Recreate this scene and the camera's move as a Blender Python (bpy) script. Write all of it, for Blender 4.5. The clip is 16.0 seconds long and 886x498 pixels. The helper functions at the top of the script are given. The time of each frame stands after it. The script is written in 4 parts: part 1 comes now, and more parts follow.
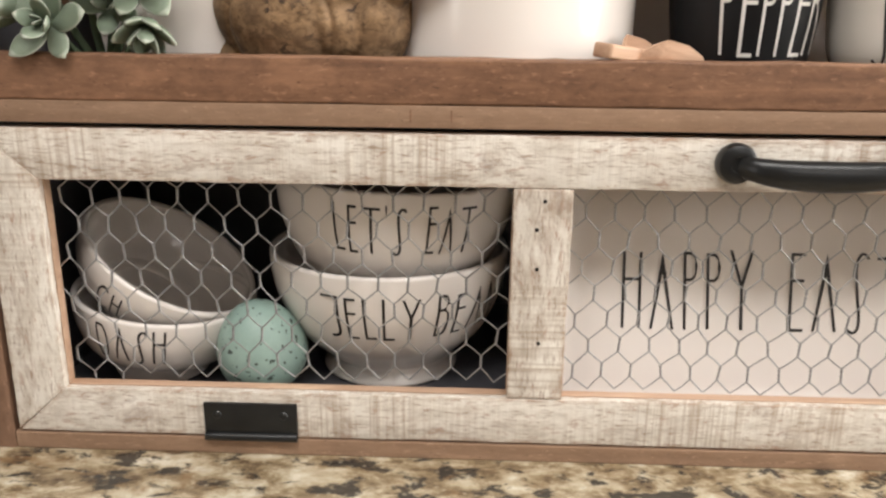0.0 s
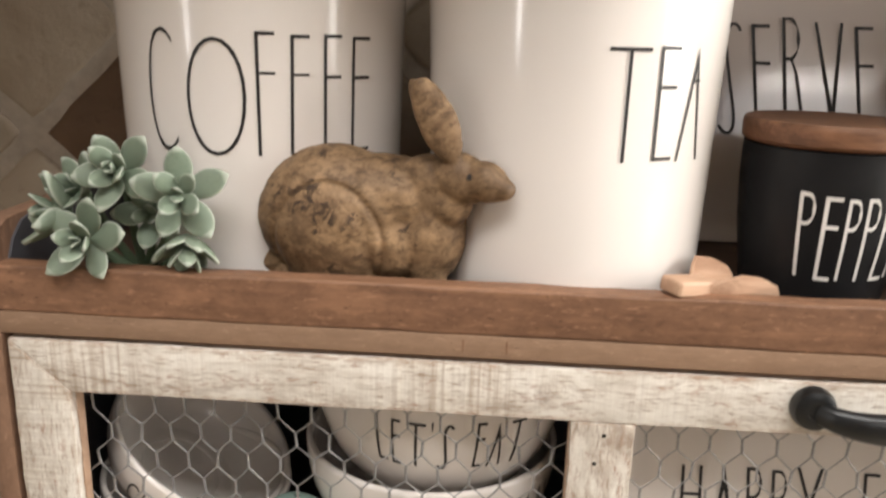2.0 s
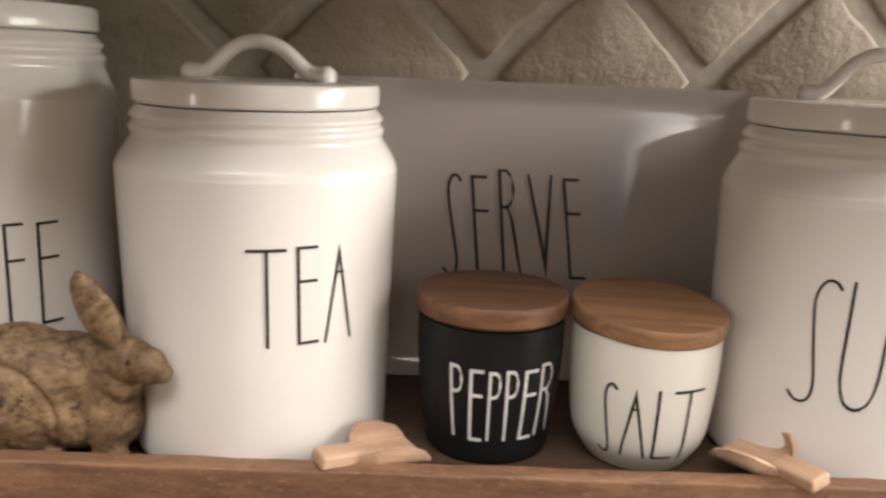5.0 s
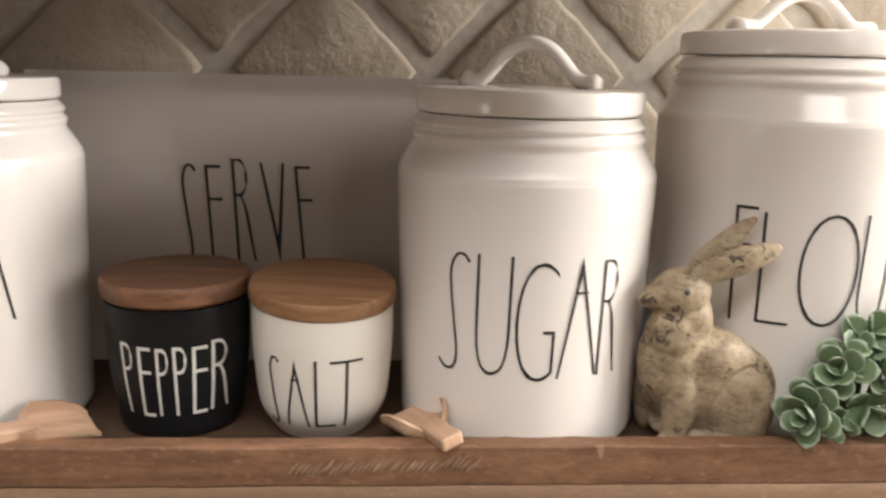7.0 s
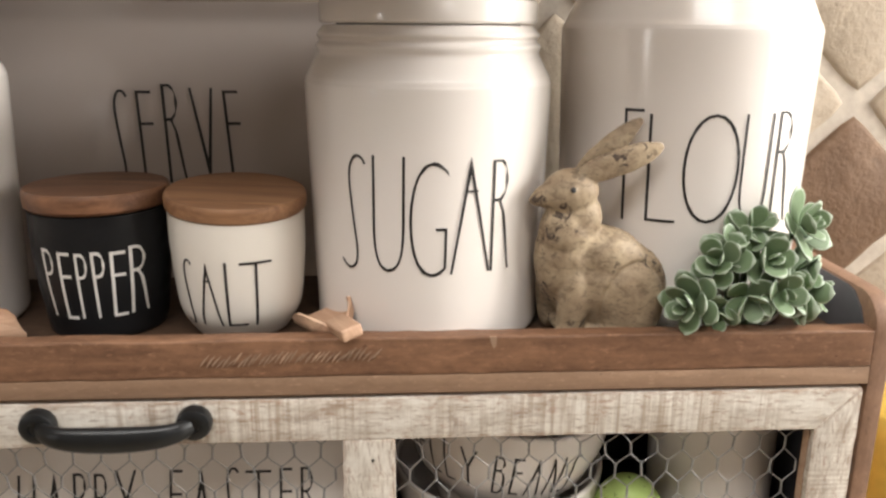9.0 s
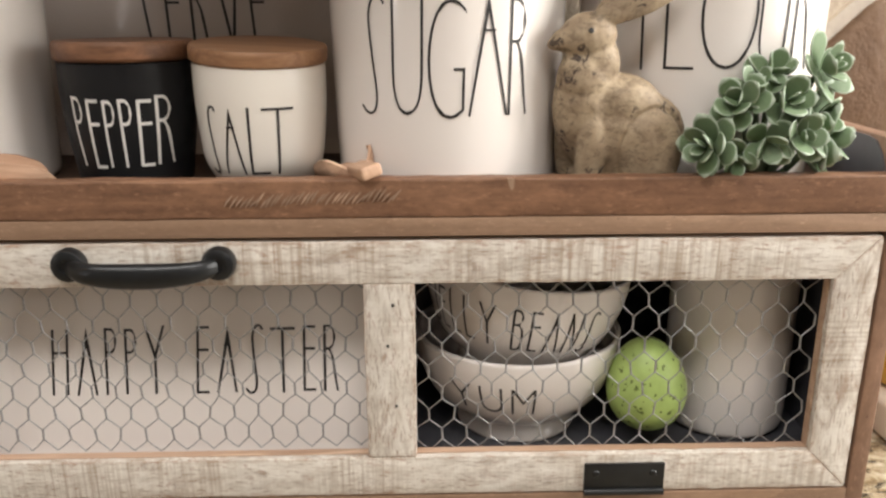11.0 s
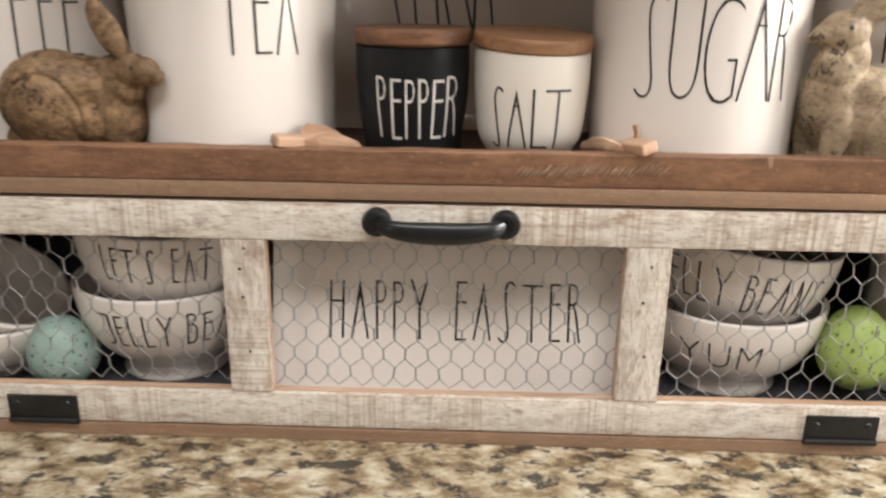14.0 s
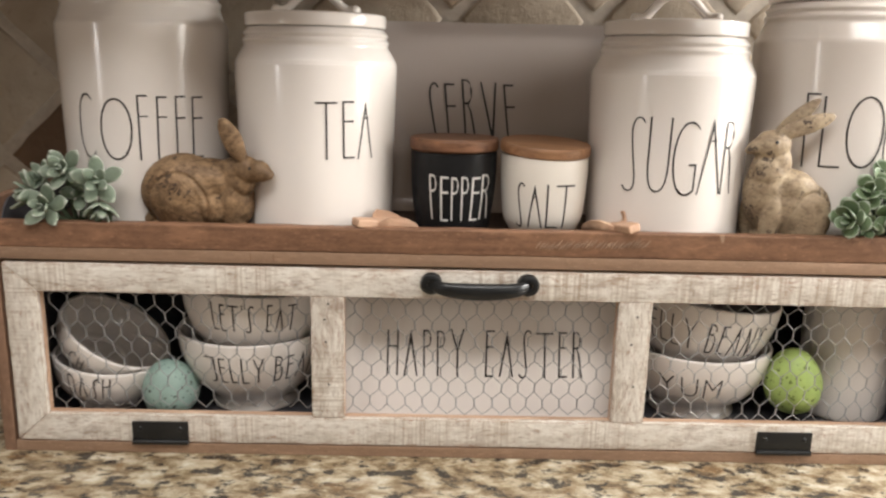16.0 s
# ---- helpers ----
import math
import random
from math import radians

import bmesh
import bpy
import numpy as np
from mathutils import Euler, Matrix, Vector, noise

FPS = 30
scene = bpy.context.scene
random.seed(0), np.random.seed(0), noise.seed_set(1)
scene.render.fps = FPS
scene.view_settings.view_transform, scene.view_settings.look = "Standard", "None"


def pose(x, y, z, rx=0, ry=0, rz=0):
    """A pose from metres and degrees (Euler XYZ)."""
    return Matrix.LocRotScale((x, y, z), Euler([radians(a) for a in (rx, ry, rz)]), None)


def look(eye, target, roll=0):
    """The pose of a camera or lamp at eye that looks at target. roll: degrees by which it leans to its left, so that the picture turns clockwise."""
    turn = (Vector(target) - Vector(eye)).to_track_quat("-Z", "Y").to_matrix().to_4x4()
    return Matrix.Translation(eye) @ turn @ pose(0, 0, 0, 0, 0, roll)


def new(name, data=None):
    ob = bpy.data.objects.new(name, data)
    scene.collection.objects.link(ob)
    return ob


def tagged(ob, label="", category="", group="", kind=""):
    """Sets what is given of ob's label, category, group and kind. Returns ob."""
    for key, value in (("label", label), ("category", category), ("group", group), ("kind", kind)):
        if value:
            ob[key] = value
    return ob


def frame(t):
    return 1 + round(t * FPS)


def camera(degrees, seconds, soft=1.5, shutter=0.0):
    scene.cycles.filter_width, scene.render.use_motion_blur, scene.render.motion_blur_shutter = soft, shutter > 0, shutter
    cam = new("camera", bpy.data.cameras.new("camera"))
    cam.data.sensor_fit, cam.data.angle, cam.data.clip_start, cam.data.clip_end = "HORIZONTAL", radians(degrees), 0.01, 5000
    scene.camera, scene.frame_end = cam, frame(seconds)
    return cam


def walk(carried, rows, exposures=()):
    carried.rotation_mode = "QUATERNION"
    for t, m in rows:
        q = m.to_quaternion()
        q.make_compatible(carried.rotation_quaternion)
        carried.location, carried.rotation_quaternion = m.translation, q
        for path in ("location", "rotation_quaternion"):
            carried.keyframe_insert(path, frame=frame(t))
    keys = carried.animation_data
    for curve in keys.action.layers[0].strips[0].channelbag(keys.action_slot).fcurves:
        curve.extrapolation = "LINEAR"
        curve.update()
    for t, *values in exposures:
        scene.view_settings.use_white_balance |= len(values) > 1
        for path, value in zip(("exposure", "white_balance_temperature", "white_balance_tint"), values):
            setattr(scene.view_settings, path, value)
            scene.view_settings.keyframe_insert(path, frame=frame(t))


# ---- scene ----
cam = camera(57.8, 16.0, soft=2.4, shutter=0.4)
PATH = [
    (0, (-0.192, -0.451, 0.271), (-0.249, 1.466, -0.297), 0.7),
    (0.5, (-0.192, -0.424, 0.277), (-0.266, 1.489, -0.301), 0.8),
    (1, (-0.201, -0.416, 0.306), (-0.319, 1.494, -0.277), 1.0),
    (1.5, (-0.21, -0.411, 0.344), (-0.343, 1.503, -0.222), 1.5),
    (2, (-0.212, -0.394, 0.376), (-0.332, 1.53, -0.157), 1.7),
    (2.5, (-0.207, -0.394, 0.409), (-0.288, 1.541, -0.091), 1.7),
    (3, (-0.208, -0.396, 0.432), (-0.251, 1.548, -0.036), 1.4),
    (3.2, (-0.212, -0.396, 0.437), (-0.244, 1.552, -0.015), 1.4),
    (5.3, (-0.034, -0.412, 0.473), (0.005, 1.535, 0.02), 2.4),
    (5.5, (-0.021, -0.419, 0.475), (0.029, 1.53, 0.028), 2.4),
    (6, (0.024, -0.429, 0.485), (0.09, 1.523, 0.056), 1.7),
    (6.5, (0.074, -0.435, 0.474), (0.176, 1.518, 0.052), 1.4),
    (7, (0.122, -0.44, 0.47), (0.247, 1.505, 0.019), 1.5),
    (7.5, (0.154, -0.438, 0.458), (0.28, 1.495, -0.041), 1.7),
    (8, (0.184, -0.435, 0.445), (0.293, 1.49, -0.089), 1.4),
    (8.2, (0.191, -0.441, 0.456), (0.304, 1.482, -0.083), 1.0),
    (10.3, (0.176, -0.518, 0.386), (0.286, 1.406, -0.151), -0.1),
    (10.5, (0.192, -0.514, 0.379), (0.245, 1.405, -0.185), -0.4),
    (11, (0.192, -0.512, 0.355), (0.238, 1.4, -0.228), -0.2),
    (11.5, (0.198, -0.506, 0.33), (0.235, 1.4, -0.275), -0.3),
    (12, (0.189, -0.503, 0.315), (0.21, 1.4, -0.302), 0.0),
    (12.5, (0.164, -0.496, 0.317), (0.147, 1.404, -0.308), -0.0),
    (13, (0.128, -0.478, 0.316), (0.079, 1.41, -0.342), -0.6),
    (13.5, (0.09, -0.515, 0.341), (0.019, 1.364, -0.34), -0.3),
    (14, (0.024, -0.589, 0.364), (-0.026, 1.31, -0.261), 0.8),
    (14.5, (-0.011, -0.645, 0.374), (-0.012, 1.274, -0.188), 1.5),
    (15, (-0.033, -0.687, 0.383), (0.023, 1.246, -0.129), 1.5),
    (15.5, (-0.042, -0.724, 0.393), (0.013, 1.218, -0.079), 1.4),
    (16, (-0.04, -0.785, 0.409), (-0.018, 1.163, -0.043), 1.3),
]
walk(cam, [(t, look(eye, target, roll)) for t, eye, target, roll in PATH], [(0, 0.08), (1, 0.11), (1.5, 0.11), (2.5, 0.02), (3, -0.07), (5.5, -0.22), (6, -0.21), (7, -0.40), (7.5, -0.43), (8, -0.40), (10.5, -0.35), (11.5, -0.31), (12.5, -0.22), (13.5, -0.20), (14.5, -0.20), (15, -0.22), (16, -0.19)])


# ---------- light ----------
world = bpy.data.worlds.new("daylight")
scene.world = world
world.use_nodes = True
wn = world.node_tree.nodes
sky = wn.new("ShaderNodeTexSky")
sky.sky_type = "NISHITA"
sky.sun_disc = False
sky.sun_elevation, sky.sun_rotation = radians(35), radians(120)
wn["Background"].inputs["Strength"].default_value = 0.1
world.node_tree.links.new(sky.outputs[0], wn["Background"].inputs[0])


def area_light(name, eye, target, w, h, power, colour):
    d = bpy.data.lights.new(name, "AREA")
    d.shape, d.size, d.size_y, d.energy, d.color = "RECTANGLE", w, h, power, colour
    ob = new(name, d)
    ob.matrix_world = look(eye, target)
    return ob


area_light("window_light_side", (1.66, -0.32, 0.60), (0.3, 0.02, 0.44), 0.9, 0.9, 26, (1.0, 0.97, 0.92))
# extra fill set in the right-hand opening to brighten the upper wall tiles
area_light("window_light_corner", (1.66, -0.04, 0.93), (0.08, 0.236, 0.50), 0.30, 0.30, 36, (1.0, 0.97, 0.93))
area_light("window_light_rear", (1.35, -3.32, 1.46), (1.35, 0, 1.46), 0.70, 0.50, 5, (1.0, 0.93, 0.87))
area_light("window_light_transom", (1.42, -3.32, 1.755), (1.42, 0, 1.755), 0.56, 0.04, 2.8, (1.0, 0.93, 0.87))
area_light("window_light_left", (-2.285, -1.93, 0.47), (0.0, -0.4, 0.45), 0.13, 0.66, 5, (1.0, 0.97, 0.95))
# unseen overhead lamp added as main light, hung below the ceiling without a fixture
area_light("ceiling_light_near", (0.0, -0.88, 1.50), (0.0, -0.88, 0), 1.7, 0.5, 34, (1.0, 0.962, 0.928))

# ---------- materials ----------


def material(name, rough=0.5, metal=0.0, spec=0.5):
    m = bpy.data.materials.new(name)
    m.use_nodes = True
    b = m.node_tree.nodes["Principled BSDF"]
    b.inputs["Roughness"].default_value = rough
    b.inputs["Metallic"].default_value = metal
    b.inputs["Specular IOR Level"].default_value = spec
    return m, m.node_tree, b


def node(nt, kind, **vals):
    n = nt.nodes.new(kind)
    for k, v in vals.items():
        n.inputs[k.replace("_", " ")].default_value = v
    return n


def coords(nt, scale=(1, 1, 1), kind="Object", shuffle=False):
    tc = nt.nodes.new("ShaderNodeTexCoord")
    mp = nt.nodes.new("ShaderNodeMapping")
    mp.inputs["Scale"].default_value = scale
    nt.links.new(tc.outputs[kind], mp.inputs[0])
    if shuffle:
        oi = nt.nodes.new("ShaderNodeObjectInfo")
        mu = nt.nodes.new("ShaderNodeMath")
        mu.operation = "MULTIPLY"
        mu.inputs[1].default_value = 37.0
        nt.links.new(oi.outputs["Random"], mu.inputs[0])
        nt.links.new(mu.outputs[0], mp.inputs["Location"])
    return mp.outputs[0]


def noise_tex(nt, vec, scale, detail=6, rough=0.55, dist=0.0):
    n = node(nt, "ShaderNodeTexNoise", Scale=scale, Detail=detail, Roughness=rough, Distortion=dist)
    nt.links.new(vec, n.inputs["Vector"])
    return n.outputs["Fac"]


def ramp(nt, fac, stops):
    r = nt.nodes.new("ShaderNodeValToRGB")
    while len(r.color_ramp.elements) < len(stops):
        r.color_ramp.elements.new(0.5)
    for e, (p, c) in zip(r.color_ramp.elements, stops):
        e.position = p
        e.color = (*c, 1) if isinstance(c, tuple) else (c, c, c, 1)
    nt.links.new(fac, r.inputs[0])
    return r.outputs[0]


def mix(nt, fac, a, b, mode="MIX"):
    n = nt.nodes.new("ShaderNodeMix")
    n.data_type, n.blend_type = "RGBA", mode
    for sock, v in ((n.inputs[0], fac), (n.inputs[6], a), (n.inputs[7], b)):
        if isinstance(v, (int, float)):
            sock.default_value = v if sock == n.inputs[0] else (v, v, v, 1)
        elif isinstance(v, tuple):
            sock.default_value = (*v, 1)
        else:
            nt.links.new(v, sock)
    return n.outputs[2]


def bump(nt, b, height, strength, dist):
    n = node(nt, "ShaderNodeBump", Strength=strength, Distance=dist)
    nt.links.new(height, n.inputs["Height"])
    nt.links.new(n.outputs[0], b.inputs["Normal"])


def along(axis, long, cross):
    """Texture scale that stretches grain along one axis."""
    return tuple(long if a == axis else cross for a in range(3))


def brown_wood(name, axis, dark, light, rough=0.55, worn=False):
    m, nt, b = material(name, rough, 0, 0.35)
    v = coords(nt, along(axis, 3.0, 40.0), shuffle=True)
    grain = noise_tex(nt, v, 2.2, 8, 0.62, 0.6)
    fine = noise_tex(nt, coords(nt, along(axis, 14, 320)), 2.0, 4, 0.6)
    blot = noise_tex(nt, coords(nt, along(axis, 6, 22), shuffle=True), 1.6, 4, 0.6, 0.8)
    c = ramp(nt, grain, [(0.3, dark), (0.62, light)])
    c = mix(nt, ramp(nt, fine, [(0.35, 0.0), (0.7, 0.45)]), c, dark)
    c = mix(nt, ramp(nt, blot, [(0.56, 0.0), (0.72, 0.5)]), c, tuple(min(1, x * 1.9) for x in light))
    if worn:
        mid = tuple((x + y) / 2 for x, y in zip(dark, light))
        mottle = noise_tex(nt, coords(nt, along(axis, 40, 75), shuffle=True), 2.0, 7, 0.72, 0.4)
        c = mix(nt, 0.45, c, ramp(nt, mottle, [(0.34, dark), (0.5, mid), (0.68, light)]))
        rub = noise_tex(nt, coords(nt, along(axis, 60, 190), shuffle=True), 2.0, 6, 0.72)
        c = mix(nt, ramp(nt, rub, [(0.57, 0.0), (0.68, 0.55)]), c, tuple(x * 1.45 + 0.02 for x in light))
        nick = noise_tex(nt, coords(nt, along(axis, 90, 230), shuffle=True), 2.0, 4, 0.7)
        c = mix(nt, ramp(nt, nick, [(0.64, 0.0), (0.70, 0.7)]), c, tuple(x * 0.45 for x in dark))
        grain = mix(nt, 0.5, grain, mottle)
    nt.links.new(c, b.inputs["Base Color"])
    bump(nt, b, grain, 0.35, 0.0012)
    return m


def whitewash(name, axis):
    """Distressed cream paint over brown wood, with saw marks across the grain."""
    m, nt, b = material(name, 0.75, 0, 0.25)
    other = 2 if axis == 0 else 0
    grain = noise_tex(nt, coords(nt, along(axis, 9, 90), shuffle=True), 2.0, 8, 0.68, 0.4)
    patch = noise_tex(nt, coords(nt, along(axis, 10, 26), shuffle=True), 2.2, 8, 0.7, 0.6)
    saw = noise_tex(nt, coords(nt, along(other, 5, 170), shuffle=True), 2.0, 3, 0.6)
    zone = noise_tex(nt, coords(nt, along(axis, 5, 3), shuffle=True), 2.0, 2, 0.5)
    fleck = noise_tex(nt, coords(nt, along(axis, 45, 330), shuffle=True), 2.0, 5, 0.7, 0.5)
    paint = ramp(nt, noise_tex(nt, coords(nt, along(axis, 22, 60), shuffle=True), 2, 6, 0.65), [(0.3, (0.50, 0.45, 0.385)), (0.5, (0.68, 0.635, 0.565)), (0.7, (0.79, 0.755, 0.69))])
    wood = ramp(nt, grain, [(0.3, (0.13, 0.075, 0.045)), (0.7, (0.32, 0.205, 0.135))])
    worn = ramp(nt, patch, [(0.54, 0.0), (0.67, 0.65)])
    c = mix(nt, worn, paint, wood)
    marks = mix(nt, ramp(nt, zone, [(0.42, 0.0), (0.56, 1.0)]), 0.0, ramp(nt, saw, [(0.46, 0.0), (0.64, 0.62)]))
    c = mix(nt, marks, c, (0.33, 0.245, 0.17))
    lightmarks = mix(nt, ramp(nt, zone, [(0.42, 0.0), (0.56, 1.0)]), 0.0, ramp(nt, saw, [(0.28, 0.6), (0.42, 0.0)]))
    c = mix(nt, lightmarks, c, (0.80, 0.75, 0.66))
    c = mix(nt, ramp(nt, fleck, [(0.54, 0.0), (0.65, 0.75)]), c, (0.26, 0.175, 0.115))
    c = mix(nt, ramp(nt, grain, [(0.54, 0.0), (0.74, 0.40)]), c, (0.34, 0.25, 0.175))
    flake = noise_tex(nt, coords(nt, along(axis, 42, 105), shuffle=True), 2.0, 7, 0.74, 0.3)
    c = mix(nt, ramp(nt, flake, [(0.56, 0.0), (0.64, 0.62)]), c, (0.36, 0.225, 0.16))
    geo = nt.nodes.new("ShaderNodeNewGeometry")
    soft = nt.nodes.new("ShaderNodeBevel")
    soft.samples = 4
    soft.inputs["Radius"].default_value = 0.0045
    dot = nt.nodes.new("ShaderNodeVectorMath")
    dot.operation = "DOT_PRODUCT"
    nt.links.new(soft.outputs[0], dot.inputs[0])
    nt.links.new(geo.outputs["True Normal"], dot.inputs[1])
    edge = ramp(nt, dot.outputs["Value"], [(0.80, 1.0), (0.995, 0.0)])
    c = mix(nt, mix(nt, ramp(nt, flake, [(0.42, 0.0), (0.54, 0.85)]), 0.0, edge), c, (0.34, 0.205, 0.13))
    nt.links.new(c, b.inputs["Base Color"])
    h = mix(nt, 0.5, saw, patch)
    bump(nt, b, h, 0.5, 0.0014)
    return m


def ceramic(name, colour, rough=0.12, coat=0.25):
    m, nt, b = material(name, rough, 0, 0.5)
    n1 = noise_tex(nt, coords(nt, (1, 1, 1)), 14, 4)
    c = mix(nt, ramp(nt, n1, [(0.3, 0.0), (0.8, 0.35)]), colour, tuple(x * 0.94 for x in colour))
    nt.links.new(c, b.inputs["Base Color"])
    b.inputs["Coat Weight"].default_value = coat
    b.inputs["Coat Roughness"].default_value = 0.09
    n2 = noise_tex(nt, coords(nt, (1, 1, 1)), 55, 3)
    nt.links.new(ramp(nt, n2, [(0.3, rough * 0.8), (0.7, rough * 1.5)]), b.inputs["Roughness"])
    bump(nt, b, noise_tex(nt, coords(nt, (1, 1, 1)), 30, 2), 0.08, 0.002)
    return m


def plain(name, colour, rough=0.5, metal=0.0, var=0.25, scale=60, bmp=0.1):
    m, nt, b = material(name, rough, metal)
    n1 = noise_tex(nt, coords(nt, (1, 1, 1)), scale, 5)
    nt.links.new(mix(nt, ramp(nt, n1, [(0.3, 0.0), (0.75, 1.0)]), colour, tuple(x * (1 - var) for x in colour)), b.inputs["Base Color"])
    bump(nt, b, n1, bmp, 0.001)
    return m


def speckled(name, colour, spot, rough=0.45):
    m, nt, b = material(name, rough)
    v = coords(nt, (1, 1, 1))
    big = noise_tex(nt, v, 60, 5, 0.6)
    c = mix(nt, ramp(nt, big, [(0.35, 0.0), (0.7, 0.7)]), colour, tuple(x * 0.72 for x in colour))
    s = noise_tex(nt, v, 230, 2, 0.5)
    c = mix(nt, ramp(nt, s, [(0.645, 0.0), (0.675, 0.9)]), c, spot)
    s2 = noise_tex(nt, v, 90, 2, 0.5)
    c = mix(nt, ramp(nt, s2, [(0.71, 0.0), (0.73, 0.9)]), c, spot)
    nt.links.new(c, b.inputs["Base Color"])
    bump(nt, b, big, 0.15, 0.001)
    return m


def granite_mat():
    m, nt, b = material("speckled_granite", 0.18, 0, 0.5)
    v = coords(nt, (1, 1, 1))
    v2 = coords(nt, (0.75, 1.2, 1))
    base = ramp(nt, noise_tex(nt, v2, 40, 6, 0.66, 0.25), [(0.34, (0.075, 0.05, 0.03)), (0.46, (0.225, 0.168, 0.100)), (0.55, (0.385, 0.325, 0.225)), (0.68, (0.57, 0.52, 0.42))])
    dark = noise_tex(nt, v2, 58, 4, 0.62, 0.35)
    c = mix(nt, ramp(nt, dark, [(0.525, 0.0), (0.60, 0.93)]), base, (0.03, 0.027, 0.024))
    rust = noise_tex(nt, v2, 33, 4, 0.65, 0.5)
    c = mix(nt, ramp(nt, rust, [(0.57, 0.0), (0.68, 0.6)]), c, (0.19, 0.11, 0.05))
    vo = nt.nodes.new("ShaderNodeTexVoronoi")
    vo.inputs["Scale"].default_value = 160
    nt.links.new(v, vo.inputs["Vector"])
    c = mix(nt, ramp(nt, vo.outputs["Distance"], [(0.0, 0.25), (0.3, 0.0)]), c, (0.70, 0.62, 0.46))
    nt.links.new(c, b.inputs["Base Color"])
    return m


def stone(name, lo, hi):
    m, nt, b = material(name, 0.7, 0, 0.3)
    v = coords(nt, (1, 1, 1), shuffle=True)
    cloud = noise_tex(nt, v, 11, 7, 0.58, 0.6)
    pit = noise_tex(nt, v, 75, 5, 0.65)
    c = ramp(nt, cloud, [(0.3, lo), (0.7, hi)])
    c = mix(nt, ramp(nt, pit, [(0.58, 0.0), (0.74, 0.5)]), c, tuple(x * 0.5 for x in lo))
    oi = nt.nodes.new("ShaderNodeObjectInfo")
    c = mix(nt, ramp(nt, oi.outputs["Random"], [(0.0, 0.0), (1.0, 0.35)]), c, tuple(x * 0.8 for x in lo))
    nt.links.new(c, b.inputs["Base Color"])
    h = mix(nt, 0.5, cloud, ramp(nt, pit, [(0.4, 1.0), (0.75, 0.0)]))
    bump(nt, b, h, 0.32, 0.006)
    return m


def painted_resin(name, lo, hi, crack, flaked):
    """Figurine: aged tan paint with dark stains, cracks and flaked patches."""
    m, nt, b = material(name, 0.6, 0, 0.3)
    v = coords(nt, (1, 1, 1))
    n1 = noise_tex(nt, v, 48, 8, 0.7, 0.6)
    c = ramp(nt, n1, [(0.32, lo), (0.62, hi)])
    stain = noise_tex(nt, v, 24, 5, 0.65, 0.8)
    c = mix(nt, ramp(nt, stain, [(0.50, 0.0), (0.68, 0.75)]), c, tuple(x * 0.6 for x in lo))
    n2 = noise_tex(nt, v, 110, 4, 0.6, 1.2)
    gate = noise_tex(nt, v, 34, 3, 0.5)
    k = mix(nt, ramp(nt, gate, [(flaked, 0.0), (flaked + 0.06, 1.0)]), 0.0, ramp(nt, n2, [(0.53, 0.0), (0.58, 0.95)]))
    c = mix(nt, k, c, crack)
    fur = noise_tex(nt, coords(nt, (1.0, 1.0, 1.9)), 150, 5, 0.65, 0.5)
    c = mix(nt, ramp(nt, fur, [(0.50, 0.0), (0.62, 0.55)]), c, tuple(x * 0.55 for x in lo))
    n3 = noise_tex(nt, v, 260, 3, 0.6)
    c = mix(nt, ramp(nt, n3, [(0.52, 0.0), (0.75, 0.55)]), c, lo)
    nt.links.new(c, b.inputs["Base Color"])
    bump(nt, b, mix(nt, 0.3, n1, n2), 0.28, 0.0012)
    return m


def leaf_mat(name, lo, hi, edge):
    m, nt, b = material(name, 0.6, 0, 0.3)
    n1 = noise_tex(nt, coords(nt, (1, 1, 1), shuffle=True), 90, 4)
    c = ramp(nt, n1, [(0.3, lo), (0.7, hi)])
    rim = nt.nodes.new("ShaderNodeAttribute")
    rim.attribute_name = "rim"
    c = mix(nt, ramp(nt, rim.outputs["Fac"], [(0.55, 0.0), (0.95, 0.9)]), c, edge)
    oi = nt.nodes.new("ShaderNodeObjectInfo")
    c = mix(nt, ramp(nt, oi.outputs["Random"], [(0.0, 0.0), (1.0, 0.15)]), c, edge)
    nt.links.new(c, b.inputs["Base Color"])
    b.inputs["Subsurface Weight"].default_value = 0.08
    b.inputs["Subsurface Radius"].default_value = (0.004, 0.006, 0.003)
    return m


WHITE = ceramic("cream_glaze", (0.80, 0.75, 0.705), 0.14, 0.18)
# cream glaze darkened: the shade on the SERVE platter is in its colour
SHADED_CREAM = ceramic("shaded_cream_glaze", (0.49, 0.435, 0.40), 0.09)
SATIN_WHITE = ceramic("satin_cream_glaze", (0.80, 0.755, 0.68), 0.35)
BLACK_GLAZE = ceramic("matte_black_glaze", (0.009, 0.009, 0.010), 0.40, 0.0)
BLACK_GLAZE.node_tree.nodes["Principled BSDF"].inputs["Specular IOR Level"].default_value = 0.25
INK = plain("black_lettering", (0.02, 0.018, 0.018), 0.5)
CHALK = plain("white_lettering", (0.80, 0.78, 0.74), 0.6)
LIP = brown_wood("brown_stained_wood", 0, (0.105, 0.052, 0.030), (0.275, 0.145, 0.082), worn=True)
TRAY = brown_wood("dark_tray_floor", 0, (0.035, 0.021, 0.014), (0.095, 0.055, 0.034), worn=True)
SCUFF = brown_wood("scuffed_wood", 2, (0.23, 0.145, 0.095), (0.37, 0.25, 0.17))
EDGE = brown_wood("light_brown_board_edge", 0, (0.205, 0.125, 0.078), (0.34, 0.22, 0.145), worn=True)
SIDE = brown_wood("brown_side_wood", 2, (0.14, 0.078, 0.048), (0.27, 0.16, 0.105), worn=True)
